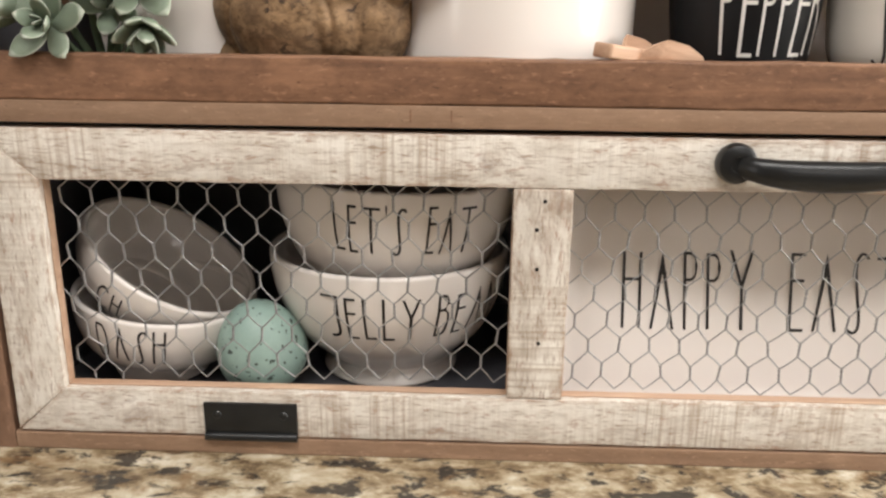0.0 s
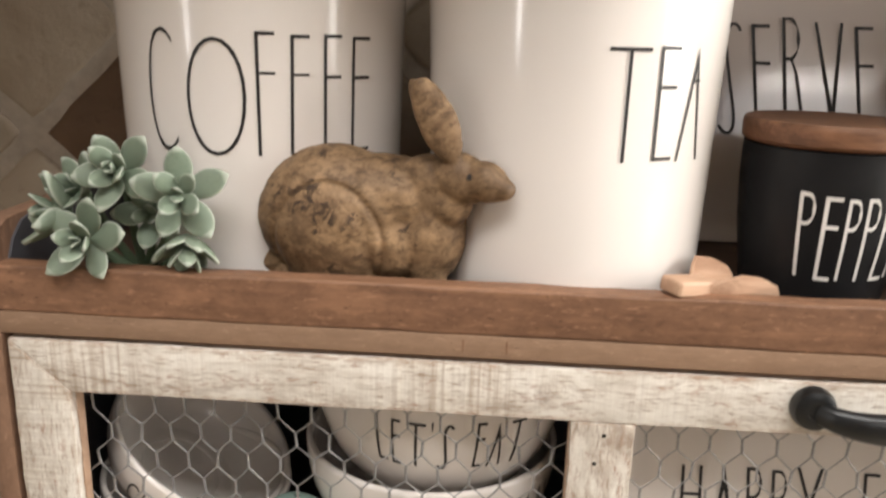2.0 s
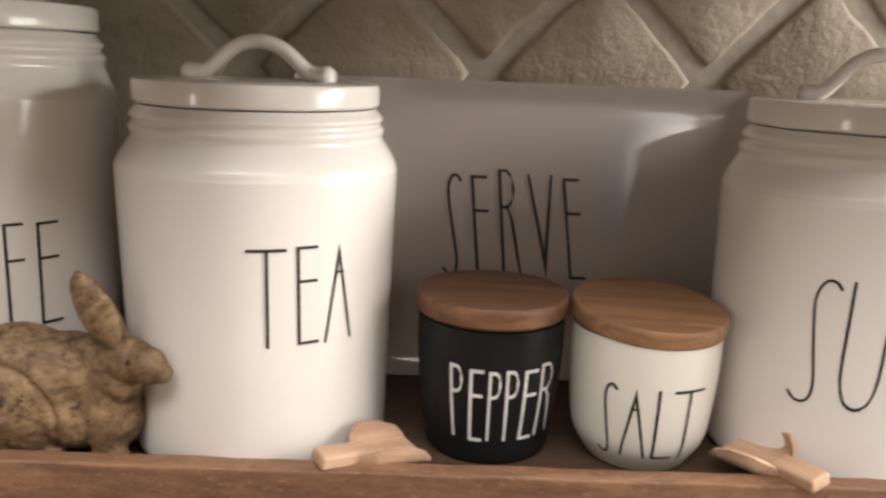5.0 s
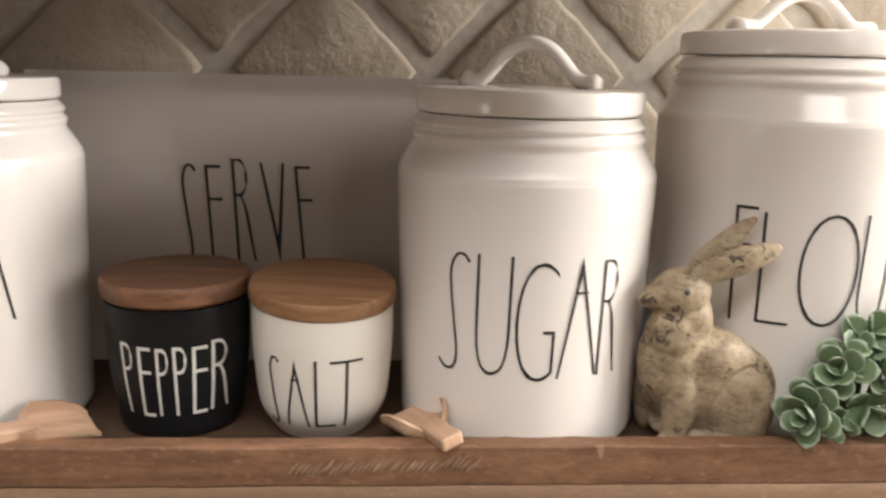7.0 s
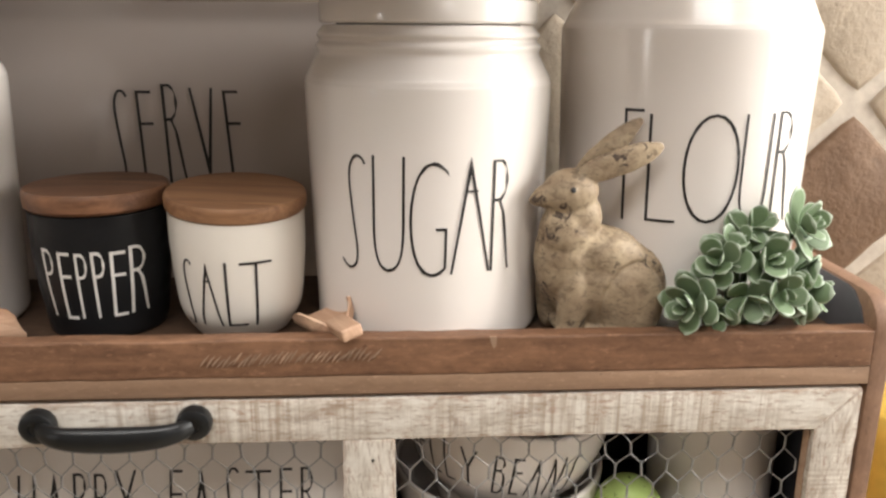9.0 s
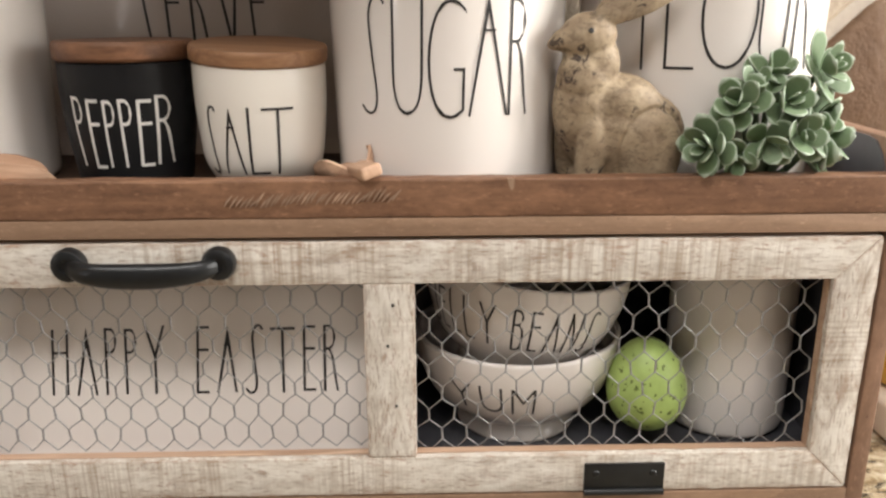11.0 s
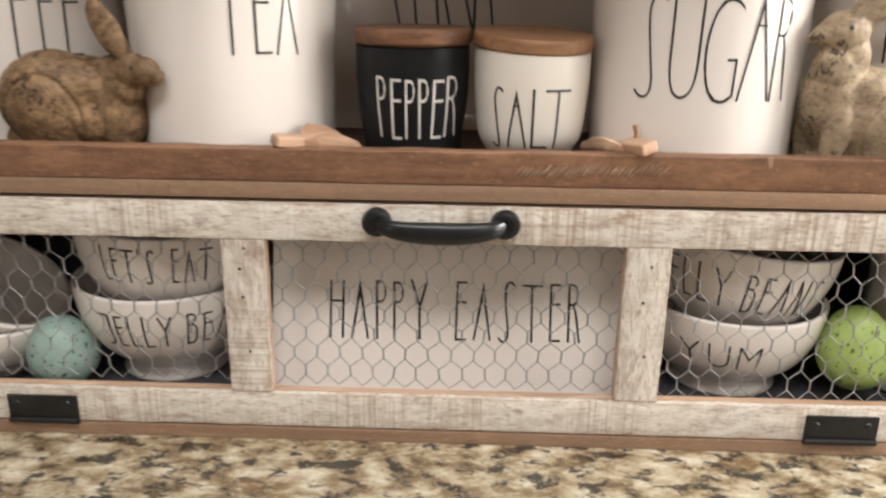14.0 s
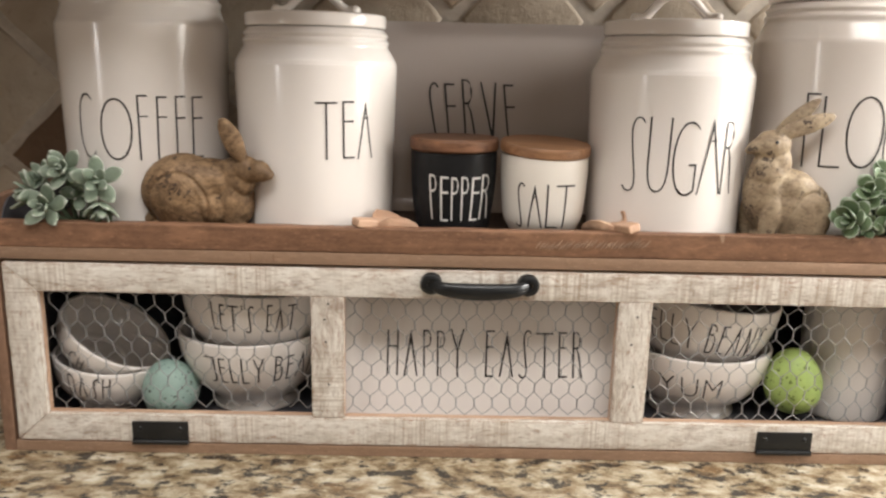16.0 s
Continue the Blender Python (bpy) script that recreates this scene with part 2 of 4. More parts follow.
RAW = brown_wood("raw_tan_wood", 0, (0.40, 0.25, 0.165), (0.58, 0.40, 0.285))
WASH_H = whitewash("whitewashed_wood", 0)
WASH_V = whitewash("whitewashed_wood_upright", 2)
ACACIA = brown_wood("acacia_lid", 0, (0.088, 0.040, 0.022), (0.215, 0.105, 0.056), 0.5)
OAKLID = brown_wood("light_acacia_lid", 0, (0.18, 0.085, 0.042), (0.36, 0.195, 0.10), 0.5)
PALE = brown_wood("pale_beech", 0, (0.39, 0.235, 0.15), (0.58, 0.385, 0.265), 0.6)
BLACK_PAINT = plain("black_painted_board", (0.078, 0.078, 0.088), 0.55)
IRON = plain("black_iron", (0.016, 0.017, 0.018), 0.31, 0.2, 0.4, 90, 0.25)
WIRE = plain("galvanised_wire", (0.43, 0.43, 0.435), 0.42, 0.65, 0.4, 200)
GRANITE = granite_mat()
TRAVERTINE = stone("tumbled_travertine", (0.33, 0.268, 0.202), (0.47, 0.402, 0.318))
BROWN_STONE = stone("brown_stone", (0.10, 0.058, 0.034), (0.19, 0.118, 0.072))
GROUT = plain("sand_grout", (0.47, 0.415, 0.35), 0.9, 0, 0.25, 90, 0.6)
PLASTER = plain("wall_paint", (0.50, 0.44, 0.37), 0.85)
CEIL = plain("ceiling_paint", (0.62, 0.58, 0.53), 0.9)
FLOORM = brown_wood("floor_boards", 0, (0.12, 0.07, 0.04), (0.24, 0.15, 0.09))
RABBIT_B = painted_resin("brown_painted_resin", (0.10, 0.058, 0.03), (0.32, 0.205, 0.112), (0.045, 0.028, 0.018), 0.56)
EYE = plain("dark_glossy_eye", (0.012, 0.01, 0.009), 0.5)
RABBIT_T = painted_resin("tan_painted_resin", (0.235, 0.168, 0.110), (0.42, 0.330, 0.220), (0.035, 0.024, 0.022), 0.53)
TEAL = speckled("teal_speckled_egg", (0.315, 0.445, 0.395), (0.03, 0.035, 0.03))
LIME = speckled("lime_speckled_egg", (0.41, 0.55, 0.165), (0.09, 0.12, 0.02))
LEAF_L = leaf_mat("pale_sage_leaf", (0.075, 0.115, 0.075), (0.215, 0.255, 0.19), (0.36, 0.39, 0.325))
LEAF_R = leaf_mat("green_succulent_leaf", (0.078, 0.13, 0.062), (0.175, 0.245, 0.125), (0.45, 0.52, 0.42))
STEM = plain("green_stem", (0.12, 0.17, 0.10), 0.7)
YELLOW = plain("yellow_plastic", (0.72, 0.48, 0.09), 0.4)

# ---------- building helpers ----------


def thing(name, at, label, category, group="", kind="", turn=0):
    ob = new(name)
    ob.empty_display_size = 0.03
    ob.matrix_world = pose(*at, 0, 0, turn)
    return tagged(ob, label, category, group, kind)


def part(name, bm, material_, parent=None, label="", smooth=0.0):
    me = bpy.data.meshes.new(name)
    bmesh.ops.recalc_face_normals(bm, faces=bm.faces)
    bm.to_mesh(me)
    bm.free()
    me.materials.append(material_)
    if smooth:
        me.shade_smooth()
        me.set_sharp_from_angle(angle=radians(smooth))
    ob = new(name, me)
    if parent:
        ob.parent = parent
    if label:
        ob["label"] = label
    return ob


def box(bm, lo, hi, bevel=0.0, seg=2):
    r = bmesh.ops.create_cube(bm, size=1)
    vs = r["verts"]
    for v in vs:
        v.co = Vector([l + (h - l) * (c + 0.5) for l, h, c in zip(lo, hi, v.co)])
    if bevel:
        es = {e for v in vs for e in v.link_edges}
        bmesh.ops.bevel(bm, geom=list(es), offset=bevel, segments=seg, affect="EDGES", profile=0.6)
    return bm


def boxed(lo, hi, bevel=0.0015, seg=2):
    return box(bmesh.new(), lo, hi, bevel, seg)


def rounded(points, steps=5):
    """Catmull-Rom through the points of a profile."""
    p = [Vector(q) for q in points]
    out = []
    for i in range(len(p) - 1):
        a, b, c, d = p[max(i - 1, 0)], p[i], p[i + 1], p[min(i + 2, len(p) - 1)]
        for k in range(steps):
            t = k / steps
            out.append(0.5 * (2 * b + (c - a) * t + (2 * a - 5 * b + 4 * c - d) * t * t + (3 * b - a - 3 * c + d) * t ** 3))
    out.append(p[-1])
    return out


def lathe(profile, seg=96):
    bm = bmesh.new()
    rings = []
    for r, z in profile:
        if r < 1e-6:
            rings.append([bm.verts.new((0, 0, z))])
        else:
            rings.append([bm.verts.new((r * math.sin(2 * math.pi * k / seg), -r * math.cos(2 * math.pi * k / seg), z)) for k in range(seg)])
    for a, b in zip(rings, rings[1:]):
        for k in range(seg):
            j = (k + 1) % seg
            if len(a) == 1 and len(b) > 1:
                bm.faces.new((a[0], b[k], b[j]))
            elif len(b) == 1 and len(a) > 1:
                bm.faces.new((a[k], a[j], b[0]))
            elif len(a) > 1:
                bm.faces.new((a[k], a[j], b[j], b[k]))
    return bm


def tube(bm, pts, radii, seg=10, flat=1.0, caps=True):
    """Sweep a circle along points; flat squashes it along its second axis."""
    pts = [Vector(p) for p in pts]
    n = len(pts)
    rings, up = [], None
    for i in range(n):
        d = (pts[min(i + 1, n - 1)] - pts[max(i - 1, 0)]).normalized()
        if up is None:
            up = d.cross(Vector((0, 1, 0)) if abs(d.y) < 0.9 else Vector((1, 0, 0))).normalized()
        up = (up - d * up.dot(d)).normalized()
        side = d.cross(up)
        r = radii[i] if isinstance(radii, (list, tuple)) else radii
        rings.append([bm.verts.new(pts[i] + r * (math.cos(2 * math.pi * k / seg) * up + flat * math.sin(2 * math.pi * k / seg) * side)) for k in range(seg)])
    for a, b in zip(rings, rings[1:]):
        for k in range(seg):
            j = (k + 1) % seg
            bm.faces.new((a[k], a[j], b[j], b[k]))
    if caps:
        bm.faces.new(rings[0])
        bm.faces.new(rings[-1])
    return bm


def extrude_poly(bm, pts, y0, y1):
    """A polygon in x, z pushed from y0 to y1."""
    f = bm.faces.new([bm.verts.new((x, y0, z)) for x, z in pts])
    r = bmesh.ops.extrude_face_region(bm, geom=[f])
    for v in r["geom"]:
        if isinstance(v, bmesh.types.BMVert):
            v.co.y = y1
    return bm


def bevel_all(bm, w, seg=2, angle=30):
    es = [e for e in bm.edges if len(e.link_faces) == 2 and e.calc_face_angle() > radians(angle)]
    bmesh.ops.bevel(bm, geom=es, offset=w, segments=seg, affect="EDGES", profile=0.6)
    return bm


def roughen(bm, amount, scale, seed=0.0):
    for v in bm.verts:
        v.co += amount * noise.noise_vector(v.co * scale + Vector((seed, seed * 2, 0)))
    return bm


# ---------- lettering from the built-in font ----------
from mathutils.geometry import tessellate_polygon

GLYPHS = {}
WIDTH = dict(E=0.185, F=0.185, T=0.36, A=0.30, S=0.25, R=0.22, V=0.28, P=0.175, L=0.20, O=0.50, U=0.29, G=0.40, C=0.30, H=0.24, Y=0.30, J=0.22, B=0.22, N=0.26, M=0.30, D=0.26)
WIDTH["'"], WIDTH[" "] = 0.03, 0.22


def glyph(ch):
    """Outline loops of one letter, in a box 0..1 wide and high, the inside on the left of each."""
    if ch not in GLYPHS:
        c = bpy.data.curves.new("glyph", "FONT")
        c.body, c.resolution_u, c.fill_mode = ch, 6, "NONE"
        o = new("glyph", c)
        dg = bpy.context.evaluated_depsgraph_get()
        dg.update()
        me = bpy.data.meshes.new_from_object(o.evaluated_get(dg))
        vs = [tuple(v.co[:2]) for v in me.vertices]
        ax, bx = min(v[0] for v in vs), max(v[0] for v in vs)
        ay, by = min(v[1] for v in vs), max(v[1] for v in vs)
        vs = [((x - ax) / (bx - ax), (y - ay) / (by - ay)) for x, y in vs]
        near = {}
        for e in me.edges:
            p, q = e.vertices
            near.setdefault(p, []).append(q)
            near.setdefault(q, []).append(p)
        loops, seen = [], set()
        for first in near:
            if first in seen:
                continue
            chain, last, here = [], -1, first
            while here not in seen:
                seen.add(here)
                if not chain or math.dist(vs[here], chain[-1]) > 1e-4:
                    chain.append(vs[here])
                ahead = [q for q in near[here] if q != last and q not in seen]
                last, here = here, (ahead[0] if ahead else first)
            if math.dist(chain[0], chain[-1]) < 1e-4:
                chain.pop()
            k = 0
            while k < len(chain) and len(chain) > 4:
                p, q, r = chain[k - 1], chain[k], chain[(k + 1) % len(chain)]
                base = math.dist(p, r) or 1e-9
                if abs((r[0] - p[0]) * (q[1] - p[1]) - (r[1] - p[1]) * (q[0] - p[0])) / base < 0.0012:
                    chain.pop(k)
                else:
                    k += 1
            loops.append(chain)
        span = [max(p[0] for p in lp) - min(p[0] for p in lp) for lp in loops]
        for k, lp in enumerate(loops):
            area = sum(p[0] * q[1] - q[0] * p[1] for p, q in zip(lp, lp[1:] + lp[:1]))
            if (area > 0) != (span[k] == max(span)):
                lp.reverse()
        loops.sort(key=lambda lp: -(max(p[0] for p in lp) - min(p[0] for p in lp)))
        GLYPHS[ch] = (loops, 0.098 / (bx - ax), 0.088 / (by - ay))
        bpy.data.objects.remove(o)
        bpy.data.curves.remove(c)
        bpy.data.meshes.remove(me)
    return GLYPHS[ch]


def raised(y, ch):
    """Lift the middle bars, as the tall thin hand lettering has them."""
    if ch in "EFPRBH":
        steps = ((0.0, 0.0), (0.14, 0.14), (0.40, 0.53), (0.58, 0.71), (0.86, 0.86), (1.0, 1.0))
        for (a, b), (c, d) in zip(steps, steps[1:]):
            if y <= c or c == 1.0:
                return b + (y - a) * (d - b) / (c - a)
    return y


def thinned(loop, dx, dz):
    """Draw a closed outline in by dx on upright strokes and dz on level ones."""
    out, n = [], len(loop)
    for i, (x, z) in enumerate(loop):
        (px, pz), (qx, qz) = loop[i - 1], loop[(i + 1) % n]
        la, lb = math.hypot(x - px, z - pz) or 1e-9, math.hypot(qx - x, qz - z) or 1e-9
        ax, az = -(z - pz) / la, (x - px) / la
        bx, bz = -(qz - z) / lb, (qx - x) / lb
        ka, kb = math.hypot(ax * dx, az * dz), math.hypot(bx * dx, bz * dz)
        det = ax * bz - az * bx
        if abs(det) > 0.3:
            out.append((x + (ka * bz - kb * az) / det, z + (ax * kb - bx * ka) / det))
        else:
            mx, mz = ax + bx, az + bz
            ln = math.hypot(mx, mz) or 1.0
            out.append((x + mx / ln * (ka + kb) / 2, z + mz / ln * (ka + kb) / 2))
    for turn in range(3):
        for i in range(n):
            j = (i + 1) % n
            was = (loop[j][0] - loop[i][0], loop[j][1] - loop[i][1])
            now = (out[j][0] - out[i][0], out[j][1] - out[i][1])
            if was[0] * now[0] + was[1] * now[1] < 0:
                out[i] = out[j] = ((out[i][0] + out[j][0]) / 2, (out[i][1] + out[j][1]) / 2)
    return out


def word_mesh(text, width, height, stroke=0.0019, seed=1, slope=0.0, gap=0.11, spans=None):
    """The word in x 0..width, z 0..height as flat faces, cut fine enough to bend."""
    rnd = random.Random(seed)
    total = sum(WIDTH[c] for c in text) + gap * (len(text) - 1)
    bm = bmesh.new()
    x = 0.0
    for i, ch in enumerate(text):
        w = WIDTH[ch]
        if spans:
            x, w, total = spans[i][0], spans[i][1] - spans[i][0], 1.0
        if ch != " ":
            wm = w / total * width
            jz, jh = rnd.uniform(-0.015, 0.015), rnd.uniform(0.97, 1.03)
            lean = rnd.uniform(-0.04, 0.04)
            if ch == "A":
                strokes = [("V", -1, 0.0, 1.0, 0.0, 1.0)]
            elif ch == "'":
                strokes = [("'", 1, 0.0, 1.0, 0.84, 1.04)]
            else:
                strokes = [(ch, 1, 0.0, 1.0, 0.0, 1.0)]
            if ch == "S":
                strokes = []
                line = rounded([(1.0, 0.93), (0.86, 0.985), (0.64, 0.985), (0.46, 0.90), (0.42, 0.76), (0.52, 0.45), (0.62, 0.20), (0.58, 0.07), (0.42, 0.012), (0.20, 0.015), (0.0, 0.075)], 4)
                line = [Vector((x / total * width + u * wm, (t * jh + jz) * height)) for u, t in line]
                sides = []
                for k, q in enumerate(line):
                    way = (line[min(k + 1, len(line) - 1)] - line[max(k - 1, 0)]).normalized() * stroke / 2
                    sides.append([bm.verts.new((q.x + sg * -way.y, 0, q.y + sg * way.x + slope * q.x)) for sg in (-1, 1)])
                for (a, b), (c, d) in zip(sides, sides[1:]):
                    bm.faces.new((a, c, d, b))
            for g, flip, x0, x1, z0, z1 in strokes:
                loops, sx, sz = glyph(g)
                gw, gh = (x1 - x0) * wm, (z1 - z0) * height
                drawn, shrunk = [], []
                for lp in loops:
                    if flip < 0:
                        lp = [(1 - u, 1 - t) for u, t in lp]
                    pts = [(u * gw, raised(t, g) * gh) for u, t in lp]
                    if g != "'":
                        pts = thinned(pts, max(0.0, (sx * gw - stroke) / 2), max(0.0, (sz * gh - stroke) / 2))
                    shrunk.append(pts)
                xs, zs = [p[0] for p in shrunk[0]], [p[1] for p in shrunk[0]]
                fx, fz = gw / (max(xs) - min(xs)), gh / (max(zs) - min(zs))
                for pts in shrunk:
                    placed = []
                    for px, pz in pts:
                        px, pz = (px - min(xs)) * fx, (pz - min(zs)) * fz
                        px, pz = px + x / total * width + x0 * wm, (pz + z0 * height) * jh + jz * height
                        placed.append(Vector((px + lean * (pz - height / 2) * 0.5, 0, pz + slope * px)))
                    drawn.append(placed)
                made = [bm.verts.new(v) for lp in drawn for v in lp]
                flat = [[Vector((v.x, v.z, 0)) for v in lp] for lp in drawn]
                for f in tessellate_polygon(flat):
                    if len(set(f)) == 3:
                        bm.faces.new([made[k] for k in f])
            if ch == "A":
                xa, za = x / total * width, height * (0.70 * jh + jz)
                c = [(xa + wm * 0.33, za), (xa + wm * 0.67, za), (xa + wm * 0.66, za + stroke * 0.8), (xa + wm * 0.34, za + stroke * 0.8)]
                bm.faces.new([bm.verts.new((px, -0.00005, pz + slope * px)) for px, pz in c])
            if ch == "J":
                xa, za = x / total * width, height * (0.96 * jh + jz)
                c = [(xa - wm * 0.35, za), (xa + wm, za), (xa + wm, za + stroke), (xa - wm * 0.35, za + stroke)]
                bm.faces.new([bm.verts.new((px, -0.00005, pz + slope * px)) for px, pz in c])
        x += w + gap
    cuts = int(width / 0.003)
    for k in range(1, cuts):
        bmesh.ops.bisect_plane(bm, geom=bm.verts[:] + bm.edges[:] + bm.faces[:], plane_co=(width * k / cuts, 0, 0), plane_no=(1, 0, 0))
    for k in range(1, 8):
        bmesh.ops.bisect_plane(bm, geom=bm.verts[:] + bm.edges[:] + bm.faces[:], plane_co=(0, 0, height * k / 8), plane_no=(0, 0, 1))
    return bm


def wrap_word(parent, text, a0, a1, z0, z1, radius, ink, stroke=0.0019, seed=1, slope=0.0, gap=0.11, spans=None):
    """Letter a word on a turned surface: from angle a0 to a1 (degrees, 0 faces -y), heights z0..z1 in the thing's space."""
    rm = radius((z0 + z1) / 2)
    width = radians(a1 - a0) * rm
    bm = word_mesh(text, width, z1 - z0, stroke, seed, slope, gap, spans)
    for v in bm.verts:
        a = radians(a0) + v.co.x / rm
        z = z0 + v.co.z
        r = radius(z) + 0.0005 - v.co.y * 4
        v.co = Vector((r * math.sin(a), -r * math.cos(a), z))
    me_ob = part("lettering", bm, ink, parent)
    return me_ob


def profile_radius(profile):
    zs = [(p[1], p[0]) for p in profile]

    def f(z):
        for (za, ra), (zb, rb) in zip(zs, zs[1:]):
            if za <= z <= zb and zb > za:
                return ra + (rb - ra) * (z - za) / (zb - za)
        return zs[-1][1]
    return f

# ---------- the room ----------
COUNTER, WALL = -0.002, 0.242
XL, XR, YB, ZF, ZC = -2.3, 1.72, -3.4, -0.92, 1.86


def slab(name, lo, hi, mat_, label, category="wall"):
    return tagged(part(name, boxed(lo, hi, 0), mat_), label, category, kind="structure")


slab("floor", (XL - 0.1, YB - 0.1, ZF - 0.1), (XR + 0.1, WALL + 0.12, ZF), FLOORM, "brown wooden kitchen floor", "floor")
slab("ceiling", (XL - 0.1, YB - 0.1, ZC), (XR + 0.1, WALL + 0.12, ZC + 0.1), CEIL, "plain pale ceiling", "ceiling")
wall = slab("wall_back", (XL - 0.1, WALL + 0.0055, ZF), (XR + 0.1, WALL + 0.12, ZC), GROUT, "backsplash wall of diagonal stone tiles with sandy grout")


def holed(name, at, along_x, span, holes, label):
    """A wall with rectangular openings. holes: (a0, a1, z0, z1) along it."""
    bm = bmesh.new()
    cuts = sorted({span[0], span[1], *(h[0] for h in holes), *(h[1] for h in holes)})
    for a, b in zip(cuts, cuts[1:]):
        inside = [h for h in holes if h[0] <= a and b <= h[1]]
        bands = [(ZF, inside[0][2]), (inside[0][3], ZC)] if inside else [(ZF, ZC)]
        for z0, z1 in bands:
            if along_x:
                box(bm, (a, at - 0.1, z0), (b, at, z1))
            else:
                box(bm, (at, a, z0), (at + 0.1, b, z1))
    return tagged(part(name, bm, PLASTER), label, "wall", kind="structure")


holed("wall_rear", YB, True, (XL - 0.1, XR + 0.1), [(0.85, 1.71, 1.20, 1.79)], "plain beige wall with a window opening")
holed("wall_left", XL - 0.1, False, (YB, WALL), [(-2.06, -1.80, 0.08, 0.86)], "plain beige wall with a narrow window opening")
holed("wall_right", XR, False, (YB, WALL), [(-0.72, 0.22, 0.15, 1.1)], "plain beige wall with a window opening")
tagged(part("countertop", boxed((XL, -0.42, COUNTER - 0.035), (XR, WALL + 0.004, COUNTER), 0.006, 3), GRANITE), "polished brown, cream and black speckled granite countertop", "countertop", kind="structure")
slab("counter_base", (XL, -0.38, ZF), (XR, WALL, COUNTER - 0.036), PLASTER, "plain closed base under the countertop", "base")

# unseen cabinet block, sized to keep overhead light off the tray and platter
slab("upper_cabinet", (XL, -0.13, 0.575), (0.33, WALL + 0.0045, ZC - 0.01), PLASTER, "plain unseen wall cabinet added above the countertop to shade the tray", "wall cabinet")

# ---------- the wooden cabinet with its tray top ----------
CX0, CX1 = -0.491, 0.517
DX0, DX1, DZ0, DZ1 = -0.475, 0.502, 0.011, 0.2045
ST = [(-0.475, -0.442), (-0.165, -0.131), (0.150, 0.185), (0.472, 0.502)]
Z0, Z1 = 0.0415, 0.1745
FLOOR_Z, TRAY_Z = 0.018, 0.230

crate = thing("tray_top_cabinet", (0, 0, COUNTER), "brown wooden tray-top cabinet with a whitewashed wire-front door, on granite", "cabinet")
crate.location = (0, 0, 0)


def side_panel(name, x0, x1, inner):
    """Upright end board with its front top corner rounded off."""
    bm = bmesh.new()
    top, rr = 0.2685, 0.024
    prof = [(0.0, COUNTER), (0.0, top - rr)]
    prof += [(rr - rr * math.cos(a), top - rr + rr * math.sin(a)) for a in [math.pi / 2 * k / 8 for k in range(1, 9)]]
    prof += [(WALL - 0.004, top), (WALL - 0.004, COUNTER)]
    f = bm.faces.new([bm.verts.new((x0, y, z)) for y, z in prof])
    r = bmesh.ops.extrude_face_region(bm, geom=[f])
    for v in r["geom"]:
        if isinstance(v, bmesh.types.BMVert):
            v.co.x = x1
    bevel_all(bm, 0.0012, 2)
    side = part(name, bm, SIDE, crate, smooth=40)
    bm = bmesh.new()
    xa, xb = (inner, inner + 0.0015) if inner > x0 else (inner - 0.0015, inner)
    pts = [(0.014, TRAY_Z), (0.014, 0.2445), (0.020, 0.256), (0.030, 0.2645), (0.04, 0.2665), (WALL - 0.006, 0.2665), (WALL - 0.006, TRAY_Z)]
    f = bm.faces.new([bm.verts.new((xa, y, z)) for y, z in pts])
    r = bmesh.ops.extrude_face_region(bm, geom=[f])
    for v in r["geom"]:
        if isinstance(v, bmesh.types.BMVert):
            v.co.x = xb
    part("inner_face", bm, BLACK_PAINT, side, "black painted inner face")
    return side


side_panel("side_panel", CX0, -0.4785, -0.4785)
side_panel("side_panel", 0.5045, CX1, 0.5045)
bm = boxed((-0.4785, 0.0, 0.2205), (0.5045, 0.014, 0.2465), 0.0018, 3)
bmesh.ops.subdivide_edges(bm, edges=[e for e in bm.edges if e.calc_length() > 0.5], cuts=120)
roughen(bm, 0.0006, 30)
roughen(bm, 0.0004, 140, 3)
part("tray_lip", bm, LIP, crate, "worn brown front lip", smooth=40)
bm = boxed((-0.4785, 0.0002, 0.2078), (0.5045, 0.0158, 0.2204), 0.0006, 2)
part("front_rail", bm, EDGE, crate, "lighter brown board edge", smooth=40)
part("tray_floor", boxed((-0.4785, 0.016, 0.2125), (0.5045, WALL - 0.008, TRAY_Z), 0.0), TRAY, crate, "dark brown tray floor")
part("bottom_board", boxed((-0.4785, 0.0, COUNTER), (0.5045, WALL - 0.008, 0.0095), 0.001), EDGE, crate)
part("inner_floor", boxed((-0.4785, 0.03, 0.0096), (0.5045, WALL - 0.010, FLOOR_Z), 0.0), BLACK_PAINT, crate, "black painted inside")
part("back_panel", boxed((-0.4785, WALL - 0.0078, COUNTER), (0.5045, WALL - 0.001, 0.262), 0.0), BLACK_PAINT, crate, "black painted back board")
for xa, xb in ((-0.4784, -0.477), (0.503, 0.5044)):
    part("inner_side", boxed((xa, 0.03, FLOOR_Z), (xb, WALL - 0.012, 0.2075), 0.0), BLACK_PAINT, crate)
part("inner_top", boxed((-0.477, 0.03, 0.2105), (0.503, WALL - 0.012, 0.2124), 0.0), BLACK_PAINT, crate)


